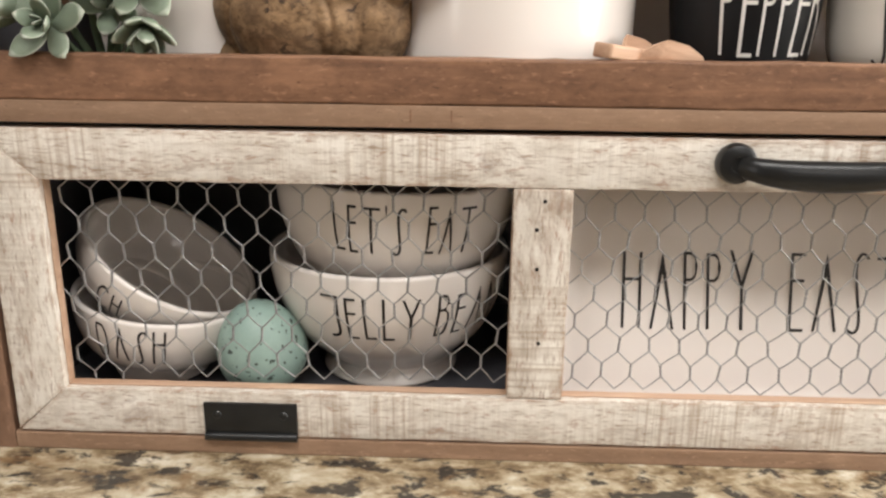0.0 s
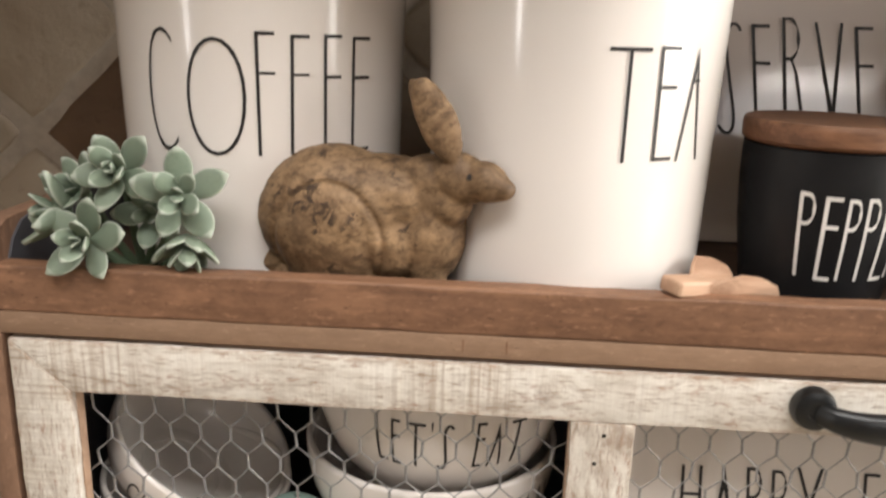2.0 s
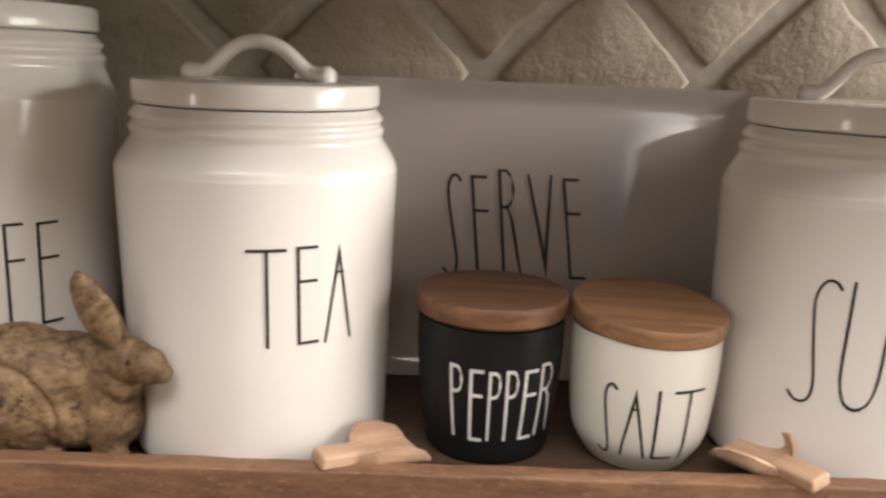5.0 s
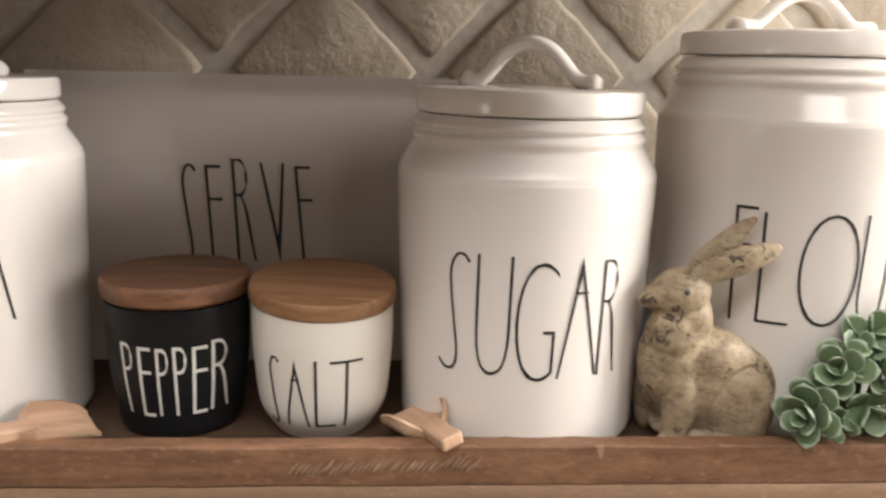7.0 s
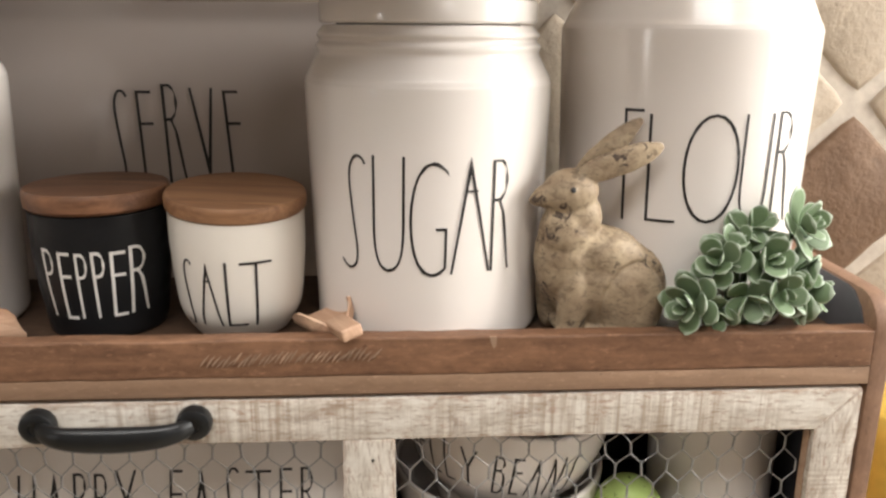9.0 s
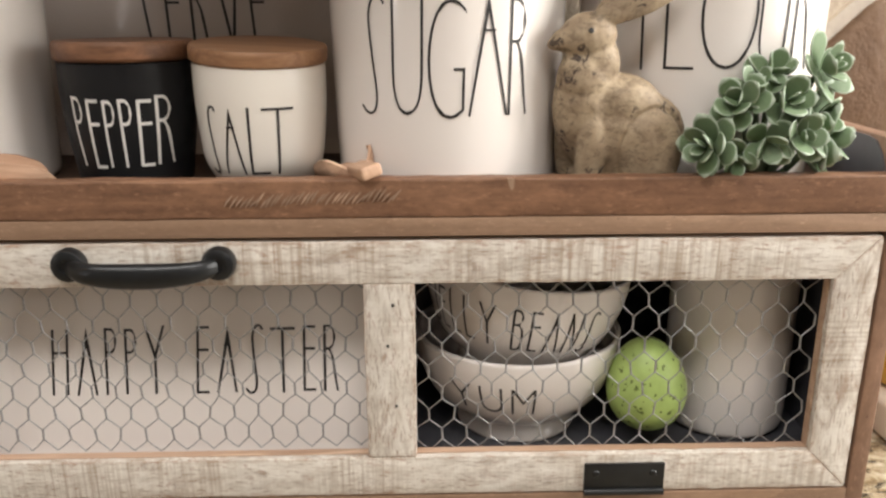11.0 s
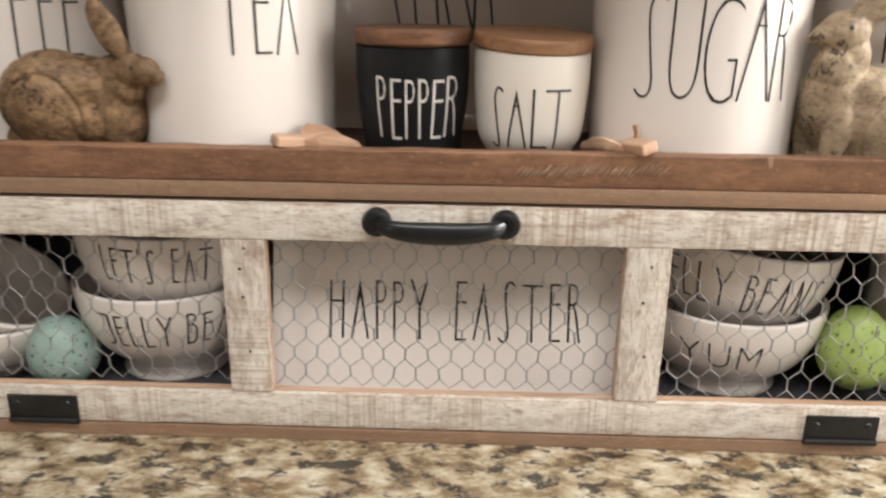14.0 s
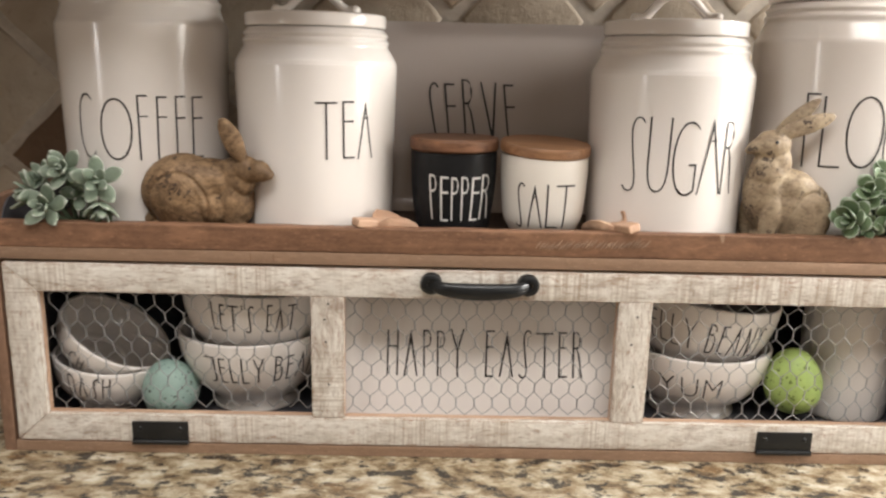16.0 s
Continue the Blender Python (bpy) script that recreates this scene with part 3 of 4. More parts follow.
def frame_ring(bm, openings, y0, y1):
    """One board with rectangular openings through it."""
    xs = sorted({DX0, DX1, *(v for o in openings for v in o)})
    zs = [DZ0, Z0, Z1, DZ1]
    grid = {(i, j): bm.verts.new((x, y0, z)) for i, x in enumerate(xs) for j, z in enumerate(zs)}
    faces = []
    for i in range(len(xs) - 1):
        solid = any(abs(xs[i] - a) < 1e-6 and abs(xs[i + 1] - b) < 1e-6 for a, b in openings)
        for j in range(3):
            if j != 1 or solid:
                faces.append(bm.faces.new((grid[i, j], grid[i + 1, j], grid[i + 1, j + 1], grid[i, j + 1])))
    r = bmesh.ops.extrude_face_region(bm, geom=faces)
    for v in r["geom"]:
        if isinstance(v, bmesh.types.BMVert):
            v.co.y = y1
    return bm


door = part("door", frame_ring(bmesh.new(), ST, 0.0062, 0.0135), RAW, crate, "whitewashed distressed wooden door with three wire openings, closed")


def board(name, pts, mat_, seed):
    """A facing board with chipped, uneven edges."""
    bm = bmesh.new()
    extrude_poly(bm, pts, 0.0, 0.006)
    bmesh.ops.subdivide_edges(bm, edges=[e for e in bm.edges if e.calc_length() > 0.05], cuts=50)
    bmesh.ops.triangulate(bm, faces=[f for f in bm.faces if len(f.verts) > 4])
    for v in bm.verts:
        n = noise.noise_vector(v.co * 160 + Vector((seed, 0, 0))) * 0.0004 + noise.noise_vector(v.co * 45 + Vector((seed, 0, 5))) * 0.0005
        n.y = 0
        v.co += n
    bevel_all(bm, 0.0011, 2, 50)
    return part(name, bm, mat_, door, smooth=35)


g = 0.0002
board("top_rail", [(DX0, DZ1), (-0.442 - g, Z1), (0.472 + g, Z1), (DX1, DZ1)], WASH_H, 1)
board("bottom_rail", [(DX0, DZ0), (DX1, DZ0), (0.472 + g, Z0), (-0.442 - g, Z0)], WASH_H, 2)
board("stile", [(DX0, DZ0 + 2 * g), (-0.442, Z0), (-0.442, Z1), (DX0, DZ1 - 2 * g)], WASH_V, 3)
board("stile", [(DX1, DZ0 + 2 * g), (DX1, DZ1 - 2 * g), (0.472, Z1), (0.472, Z0)], WASH_V, 4)
for k in (1, 2):
    a, b = ST[k]
    board("stile", [(a, Z0 + g), (b, Z0 + g), (b, Z1 - g), (a, Z1 - g)], WASH_V, 4 + k)


def hex_wire(x0, x1, ax, az, seed):
    """Twisted hexagonal netting behind one opening, slightly out of true."""
    rnd = random.Random(seed)
    bm = bmesh.new()
    px, pz, tw = 0.0184, 0.0172, 0.0088
    y = 0.0150
    cols, rows = int((x1 - x0) / px) + 2, int((Z1 - Z0) / pz) + 3
    r0 = int((az - Z0) / pz) + 1
    oz = az - (Z0 - pz + r0 * pz)
    ox = (ax - 0.5 * (r0 % 2) * px - x0) % px
    ends = {}
    for r in range(rows):
        for c in range(-1, cols):
            x = x0 - px + ox + (c + 0.5 * (r % 2)) * px
            z = Z0 - pz + oz + r * pz
            warp = noise.noise_vector(Vector((x * 14 + seed, 0, z * 14))) * 0.0034
            j = lambda: Vector((rnd.uniform(-0.0007, 0.0007) + warp.x, warp.y * 0.8, rnd.uniform(-0.0007, 0.0007) + warp.z))
            ends[r, c] = (Vector((x, y, z - tw / 2)) + j(), Vector((x, y, z + tw / 2)) + j())
    lo, hi = Vector((x0 - 0.004, 0, Z0 - 0.004)), Vector((x1 + 0.004, 0, Z1 + 0.004))
    inside = lambda p: lo.x < p.x < hi.x and lo.z < p.z < hi.z

    def run(pts, rad):
        if inside(pts[0]) and inside(pts[-1]):
            tube(bm, pts, rad, 6, 1.0, False)
    for (r, c), (a, b) in ends.items():
        for s in (0, math.pi):
            n = 7
            run([a.lerp(b, k / (n - 1)) + 0.00048 * Vector((math.cos(s + k * 1.9), math.sin(s + k * 1.9), 0)) for k in range(n)], 0.00052)
        for dc in ((0, -1) if r % 2 == 0 else (0, 1)):
            up = ends.get((r + 1, c + dc))
            if up:
                q = up[0]
                bend = Vector((0, rnd.uniform(-0.0004, 0.0004), rnd.uniform(-0.0006, 0.0006)))
                run([b, b.lerp(q, 0.5) + bend, q], 0.00046)
    return part("wire_mesh", bm, WIRE, door, "galvanised hexagonal netting", smooth=60)


ANCHORS = [(-0.328, 0.1614), (-0.0216, 0.0721), (0.3412, 0.1384)]
for k in range(3):
    hex_wire(ST[k][1], ST[k + 1][0], *ANCHORS[k], 11 + k)

for gx, gz in ((-0.2015, 0.2145), (-0.2245, 0.2145)):
    part("gouge", boxed((gx - 0.0004, -0.0001, gz - 0.0035), (gx + 0.0004, 0.002, gz + 0.0035), 0.0002), LIP, crate, "dark narrow gouge")
part("chip", extrude_poly(bmesh.new(), [(0.2462, 0.2466), (0.2512, 0.2466), (0.2510, 0.2405), (0.2494, 0.2380), (0.2478, 0.2410)], -0.0004, 0.004), SCUFF, crate, "pale chipped spot")
rnd = random.Random(21)
mark = None
for k in range(34):
    if mark is None:
        saw = part("saw_mark", tube(bmesh.new(), [(0, 0, 0), (0.0026, -0.0003, 0.0037), (0.006, 0, 0.0075)], [0.0003, 0.00085, 0.0003], 5, 0.6), SCUFF, crate, "slanting pale saw mark", smooth=60)
        mark = saw.data
    else:
        saw = new("saw_mark", mark)
        saw.parent = crate
    saw.matrix_local = pose(0.062 + k * 0.0033 + rnd.uniform(-0.0006, 0.0006), -0.0003, 0.2285 + 0.0001 * k + rnd.uniform(-0.0012, 0.0012)) @ Matrix.Diagonal((1, 1, rnd.uniform(0.75, 1.2), 1))
for nx, nz in ((-0.147, 0.167), (-0.151, 0.150), (-0.150, 0.126), (-0.147, 0.079), (0.170, 0.159), (0.166, 0.129), (0.171, 0.083)):
    d = lathe([(0, 0.0002), (0.0011, 0.0003), (0.0014, -0.0006)], 8)
    for v in d.verts:
        v.co = Vector((nx + v.co.x, -0.0002 - v.co.z, nz + v.co.y))
    part("nail", d, IRON, door)

# the black iron pull
pull = []
for k in range(25):
    t = k / 24 * 2 - 1
    pull.append((0.0068 + 0.047 * t, -0.006 - 0.0095 * (1 - t ** 6), 0.1905 - 0.0036 * (1 - abs(t) ** 2.2)))
bm = bmesh.new()
tube(bm, pull, [0.0061 + 0.0028 * (1 - abs(k / 12 - 1) ** 2) for k in range(25)], 14, 0.62)
handle = part("handle", bm, IRON, door, "black iron drop pull", smooth=50)
for s in (-1, 1):
    d = lathe([(0, -0.004), (0.0112, -0.004), (0.0116, 0.001), (0.0105, 0.0045), (0.0075, 0.0062), (0.0045, 0.0058), (0.0042, 0.0048), (0, 0.0046)], 32)
    for v in d.verts:
        v.co = Vector((0.0068 + s * 0.0490 + v.co.x, -v.co.z - 0.003, 0.1915 + v.co.y * 1.0))
    part("boss", d, IRON, handle, smooth=40)
for hx in (-0.325, 0.3365):
    bm = boxed((hx - 0.0295, -0.0022, 0.0125), (hx + 0.0295, 0.0002, 0.0345), 0.0008)
    hinge = part("hinge", bm, IRON, door, "flat black iron hinge", smooth=40)
    bm = bmesh.new()
    tube(bm, [(hx - 0.0292, -0.0022, 0.0115), (hx + 0.0292, -0.0022, 0.0115)], 0.0028, 12)
    part("knuckle", bm, IRON, hinge, smooth=50)
    for sx in (-0.021, 0.021):
        d = lathe([(0, 0.0009), (0.0022, 0.0006), (0.0028, 0)], 12)
        for v in d.verts:
            v.co = Vector((hx + sx + v.co.x, -0.0022 - v.co.z, 0.0265 + v.co.y))
        part("screw", d, IRON, hinge)

# ---------- canisters on the tray ----------


def canister(name, x, y, r, shoulder, neck, lid0, lid1, lid_r, span, rise, turn, label):
    c = thing(name, (x, y, TRAY_Z), label, "canister", "lettered cream canisters")
    low = [(r * 0.90, 0.0), (r * 0.945, 0.004), (r * 0.952, 0.02), (r * 0.975, shoulder * 0.5), (r, shoulder - 0.012), (r * 0.995, shoulder), (r * 0.965, shoulder + 0.006), (lid_r * 1.03, neck - 0.002)]
    outer = [Vector((0, 0))] + rounded(low, 5)
    d = lid0 - neck
    outer += rounded([(lid_r * 1.025, neck), (lid_r * 1.04, neck + d * 0.25), (lid_r * 1.005, neck + d * 0.45), (lid_r * 1.03, neck + d * 0.65), (lid_r * 0.985, neck + d * 0.9), (lid_r * 0.97, lid0)], 4)
    outer += [Vector((lid_r * 0.88, lid0)), Vector((lid_r * 0.86, neck)), Vector((r * 0.88, shoulder * 0.9)), Vector((r * 0.88, 0.01)), Vector((0, 0.01))]
    part("body", lathe(outer), WHITE, c, smooth=50)
    g0 = lid0 + 0.0012
    prof = [(0, g0 - 0.004), (lid_r * 0.84, g0 - 0.004), (lid_r * 0.85, g0), (lid_r * 0.985, g0), (lid_r, g0 + 0.0015), (lid_r * 1.002, lid1 - 0.003), (lid_r * 0.99, lid1 - 0.0008), (lid_r * 0.96, lid1), (lid_r * 0.5, lid1 + 0.0005), (0, lid1 + 0.0008)]
    lid = part("lid", lathe(prof), WHITE, c, smooth=35)
    pts, rad = [], []
    n = 28
    for k in range(n + 1):
        t = k / n * 2 - 1
        a = abs(t)
        z = lid1 + 0.0035 + (rise - 0.0045) * max(0.0, (1 - (a / 0.66) ** 2.2)) if a < 0.66 else lid1 + 0.0035
        pts.append((span / 2 * t, 0, z))
        rad.append(0.0045 + 0.0024 * max(0, (a - 0.6) / 0.4) - (0.003 if a > 0.97 else 0))
    pts = [Vector(p) for p in pts]
    for _ in range(3):
        pts = [pts[0]] + [(pts[i - 1] + 2 * pts[i] + pts[i + 1]) / 4 for i in range(1, n)] + [pts[-1]]
    bm = bmesh.new()
    tube(bm, pts, rad, 14, 1.75)
    for v in bm.verts:
        v.co = Matrix.Rotation(radians(turn), 3, "Z") @ v.co
    part("handle", bm, WHITE, lid, smooth=60)
    prof_r = profile_radius(rounded(low, 5))
    return c, prof_r


tea, tea_r = canister("canister", -0.1690, 0.0935, 0.0850, 0.176, 0.194, 0.2105, 0.2255, 0.0735, 0.094, 0.024, -6, "glossy cream lidded canister lettered TEA, beside a brown rabbit figurine")
sugar, sugar_r = canister("canister", 0.2105, 0.0930, 0.0855, 0.174, 0.192, 0.2095, 0.226, 0.0745, 0.094, 0.030, -24, "glossy cream ceramic canister lettered SUGAR, with a looped lid handle")
coffee, coffee_r = canister("canister", -0.3585, 0.1150, 0.0880, 0.211, 0.230, 0.249, 0.266, 0.079, 0.10, 0.030, 10, "tall glossy cream ceramic canister lettered COFFEE, behind a sage succulent")
flour, flour_r = canister("canister", 0.4020, 0.1180, 0.0915, 0.209, 0.230, 0.249, 0.266, 0.080, 0.104, 0.027, 4, "tall glossy cream canister lettered FLOUR, behind a tan rabbit")


def letter_spaced(c, rad, text, spans, z0, z1, seed, ink=INK, stroke=0.0016):
    """Hand-spaced word: each letter between two angles."""
    a0, a1 = spans[0][0], spans[-1][1]
    spans = [((a - a0) / (a1 - a0), (b - a0) / (a1 - a0)) for a, b in spans]
    base = c.location.z
    wrap_word(c, text, a0, a1, z0 - base, z1 - base, rad, ink, stroke, seed, 0.0, 0.0, spans)


letter_spaced(tea, tea_r, "TEA", [(6.8, 21.6), (25.4, 34.0), (36.4, 49.4)], 0.3130, 0.3695, 3)
letter_spaced(sugar, sugar_r, "SUGAR", [(-45.2, -30.3), (-27.3, -12.5), (-10.6, 6.2), (7.0, 26.0), (26.6, 37.4)], 0.2850, 0.3595, 5)
letter_spaced(coffee, coffee_r, "COFFEE", [(-30.6, -17.8), (-13.2, 8.8), (12.3, 19.0), (24.2, 31.0), (36.6, 44.0), (48.5, 57.5)], 0.3058, 0.3702, 6)
letter_spaced(flour, flour_r, "FLOUR", [(-42.6, -34.0), (-31.8, -19.0), (-17.3, 6.4), (7.2, 21.2), (24.7, 36.0)], 0.3120, 0.3860, 8)


def cellar(name, x, y, r, h, glaze, lid_mat, tilt, label, round_foot, deep):
    c = thing(name, (x, y, TRAY_Z), label, "jar", "salt and pepper jars")
    low = [(r * round_foot, 0.0), (r * (round_foot + 0.06), 0.003), (r * 0.90, 0.018), (r * 0.965, 0.04), (r, h * 0.75), (r, h)]
    outer = [Vector((0, 0))] + rounded(low, 6) + [Vector((r * 0.90, h)), Vector((r * 0.88, 0.02)), Vector((0, 0.008))]
    part("body", lathe(outer), glaze, c, smooth=50)
    lr = r * 1.035
    lid = lathe([(0, 0.0), (lr * 0.96, 0.0), (lr, 0.002), (lr * 1.006, deep * 0.7), (lr * 0.995, deep * 0.9), (lr * 0.975, deep), (0, deep + 0.0006)], 72)
    for v in lid.verts:
        v.co = pose(0, 0, h + 0.0012, *tilt) @ v.co
    part("lid", lid, lid_mat, c, "round wooden lid", smooth=35)
    return c, profile_radius(rounded(low, 6))


pepper, pepper_r = cellar("pepper_jar", -0.0205, 0.0830, 0.0463, 0.0875, BLACK_GLAZE, ACACIA, (0, 0, 20), "matte black ceramic jar lettered PEPPER with a dark wooden lid", 0.80, 0.0132)
salt, salt_r = cellar("salt_jar", 0.0763, 0.0735, 0.0464, 0.0865, SATIN_WHITE, OAKLID, (4, 3.0, -10), "cream ceramic jar lettered SALT with a tilted light wooden lid", 0.66, 0.0115)
letter_spaced(pepper, pepper_r, "PEPPER", [(-33.8, -23.0), (-18.6, -7.6), (-4.0, 5.5), (9.2, 19.4), (23.2, 35.8), (38.6, 57.0)], 0.2475, 0.2945, 2, CHALK, 0.0021)
letter_spaced(salt, salt_r, "SALT", [(-47.0, -32.0), (-28.5, -7.0), (-2.5, 15.5), (10.0, 37.0)], 0.2430, 0.2905, 9)

# ---------- platters ----------


def platter(name, x0, x1, length, rim, depth, label, glaze):
    """Rectangular ceramic platter, face towards -y, standing on its lower edge at z 0."""
    ob = thing(name, (0, 0, 0), label, "platter")
    nx, nz = 60, 40
    w = x1 - x0
    bm = bmesh.new()

    def height(u, v):
        d = min(u, w - u, v, length - v)
        t = max(0.0, min(1.0, d / rim))
        s = t * t * (3 - 2 * t)
        lip = 0.0016 * math.exp(-((d - 0.002) / 0.003) ** 2)
        return -depth * (1 - s) - lip
    front = [[bm.verts.new((x0 + w * i / nx, height(w * i / nx, length * j / nz), length * j / nz)) for j in range(nz + 1)] for i in range(nx + 1)]
    back = [[bm.verts.new((v.co.x, v.co.y + 0.0045, v.co.z)) for v in col] for col in front]
    for i in range(nx):
        for j in range(nz):
            bm.faces.new((front[i][j], front[i + 1][j], front[i + 1][j + 1], front[i][j + 1]))
            bm.faces.new((back[i][j], back[i][j + 1], back[i + 1][j + 1], back[i + 1][j]))
    for i in range(nx):
        bm.faces.new((front[i][0], back[i][0], back[i + 1][0], front[i + 1][0]))
        bm.faces.new((front[i][nz], front[i + 1][nz], back[i + 1][nz], back[i][nz]))
    for j in range(nz):
        bm.faces.new((front[0][j], front[0][j + 1], back[0][j + 1], back[0][j]))
        bm.faces.new((front[nx][j], back[nx][j], back[nx][j + 1], front[nx][j + 1]))
    part("dish", bm, glaze, ob, smooth=50)
    return ob


def flat_word(ob, text, x0, x1, v0, v1, seed, y=-0.0006, slope=0.0, stroke=0.0018, shear=0.0):
    bm = word_mesh(text, x1 - x0, v1 - v0, stroke, seed, slope)
    for v in bm.verts:
        v.co = Vector((x0 + v.co.x + shear * (v.co.z - (v1 - v0) / 2), y + v.co.y * 4, v0 + v.co.z))
    return part("lettering", bm, INK, ob)


serve = platter("serving_platter", -0.172, 0.185, 0.231, 0.016, 0.006, "large glossy cream platter lettered SERVE, leaning on the tiled wall", SHADED_CREAM)
serve.matrix_world = pose(0, 0.1890, TRAY_Z, -12.3)
flat_word(serve, "SERVE", -0.0545, 0.0575, 0.0795, 0.1610, 4, stroke=0.0022, shear=-0.09)
easter = platter("easter_platter", -0.137, 0.163, 0.182, 0.020, 0.006, "cream rectangular platter lettered HAPPY EASTER, leaning inside the cabinet", WHITE)
easter.matrix_world = pose(0, 0.029, FLOOR_Z, -14)
flat_word(easter, "HAPPY EASTER", -0.0895, 0.126, 0.0575, 0.1085, 7)

# ---------- bowls, cup and eggs behind the wire ----------


def bowl(name, at, turn, r, h, foot, label, words=()):
    b = thing(name, (0, 0, 0), label, "bowl", "lettered cream bowls")
    b.matrix_world = Matrix.Translation(at) @ turn
    low = [(foot, 0.0), (foot * 1.03, 0.003), (foot * 0.96, 0.011), (foot * 1.02, 0.016), (r * 0.80, h * 0.38), (r * 0.94, h * 0.65), (r * 0.99, h * 0.86), (r, h)]
    outer = [Vector((0, 0.003))] + rounded(low, 6)
    inner = rounded([(r - 0.0045, h), (r * 0.94, h * 0.86), (r * 0.88, h * 0.66), (r * 0.72, h * 0.42), (r * 0.40, h * 0.26), (0, h * 0.22)], 5)
    rim = [Vector((r - 0.0008, h + 0.0016)), Vector((r - 0.0032, h + 0.0018))]
    part("body", lathe(outer + rim + inner, 84), WHITE, b, smooth=60)
    rad = profile_radius(rounded(low, 6))
    for text, a0, a1, z0, z1, seed in words:
        wrap_word(b, text, a0, a1, z0, z1, rad, INK, 0.0016, seed)
    return b


NONE = Matrix.Identity(4)
bowl("bowl", (-0.2470, 0.1060, FLOOR_Z), NONE, 0.0855, 0.0910, 0.048, "cream ceramic footed bowl lettered JELLY BEANS, holding another bowl", [("JELLY", -24, 19, 0.0480, 0.0790, 1), ("BEANS", 27, 76, 0.0480, 0.0790, 12)])
bowl("bowl", (-0.2450, 0.1065, 0.0670), pose(0, 0, 0, 0, 2), 0.0845, 0.0965, 0.046, "cream ceramic bowl lettered LET'S EAT, nested in another bowl", [("LET'S EAT", -23, 42, 0.0575, 0.0890, 2)])
bowl("bowl", (0.2682, 0.1060, FLOOR_Z), NONE, 0.0850, 0.0820, 0.048, "cream ceramic footed bowl lettered YUM, holding another bowl", [("YUM", -44, 4, 0.0395, 0.0640, 3)])
bowl("bowl", (0.2656, 0.1065, 0.0645), pose(0, 0, 0, 0, 6.5), 0.0830, 0.0935, 0.046, "cream ceramic bowl lettered JELLY BEANS, tilted in another bowl", [("JELLY", -72, -22, 0.0440, 0.0800, 4), ("BEANS", -13, 36, 0.0430, 0.0790, 14)])
bowl("bowl", (-0.4130, 0.0855, FLOOR_Z), pose(0, 0, 0, 2, 8), 0.0628, 0.060, 0.032, "small cream ceramic bowl lettered DASH, holding a tilted bowl", [("DASH", -24, 20, 0.031, 0.057, 5)])
axis = Vector((0.55, -0.096, 0.83)).normalized()
tip = axis.to_track_quat("Z", "X").to_matrix().to_4x4()
seen_side = tip.inverted() @ Vector((-0.55, -0.75, -0.35))
mid_a = math.degrees(math.atan2(seen_side.x, -seen_side.y))
bowl("bowl", Vector((-0.4005, 0.0895, 0.1025)) - axis * 0.052, tip, 0.0646, 0.052, 0.030, "small cream bowl tipped in another bowl, its inside showing", [("CH", mid_a - 2, mid_a + 16, 0.020, 0.042, 6)])

cup = thing("tall_cup", (0.4440, 0.1000, FLOOR_Z), "tall plain cream ceramic cup behind the wire, beside a lime egg", "cup")
part("body", lathe([Vector((0, 0.002))] + rounded([(0.041, 0.0), (0.046, 0.003), (0.0488, 0.012), (0.0495, 0.06), (0.0498, 0.180)], 6) + [Vector((0.048, 0.1815)), Vector((0.0465, 0.180)), Vector((0.0455, 0.012)), Vector((0, 0.008))], 72), WHITE, cup, smooth=50)


def egg(name, at, turn, r, length, mat_, label):
    prof = []
    n = 28
    for k in range(n + 1):
        a = math.pi * k / n
        z = -math.cos(a) * length / 2
        prof.append((r * math.sin(a) * (1 - 0.14 * (z / (length / 2))), z))
    prof[0], prof[-1] = (0, prof[0][1]), (0, prof[-1][1])
    ob = part(name, lathe(prof, 48), mat_, smooth=80)
    ob.matrix_world = Matrix.Translation(at) @ turn
    return tagged(ob, label, "egg")


egg("decorative_egg", (-0.3303, 0.0520, 0.0512), pose(0, 0, 0, 8, -10), 0.0303, 0.0655, TEAL, "pale teal egg with dark speckles, standing on the cabinet floor")
egg("decorative_egg", (0.3640, 0.0535, 0.0720), pose(0, 0, 0, 5, -6), 0.0306, 0.0765, LIME, "lime green speckled egg wedged between a bowl and a cup")

scrap = part("paper_scrap", roughen(bevel_all(boxed((-0.0045, -0.0025, 0.0), (0.0045, 0.0025, 0.0022), 0.0), 0.0008, 2), 0.0009, 300), SATIN_WHITE, smooth=50)
scrap.matrix_world = pose(-0.1790, 0.0450, FLOOR_Z + 0.0008, 0, 0, 25)
tagged(scrap, "tiny crumpled white scrap on the black cabinet floor", "scrap")

# ---------- rabbit figurines ----------


def blob(bm, at, radii, turn=(0, 0, 0)):
    r = bmesh.ops.create_icosphere(bm, subdivisions=3, radius=1)
    m = pose(*at, *turn) @ Matrix.Diagonal((*radii, 1))
    for v in r["verts"]:
        v.co = m @ v.co


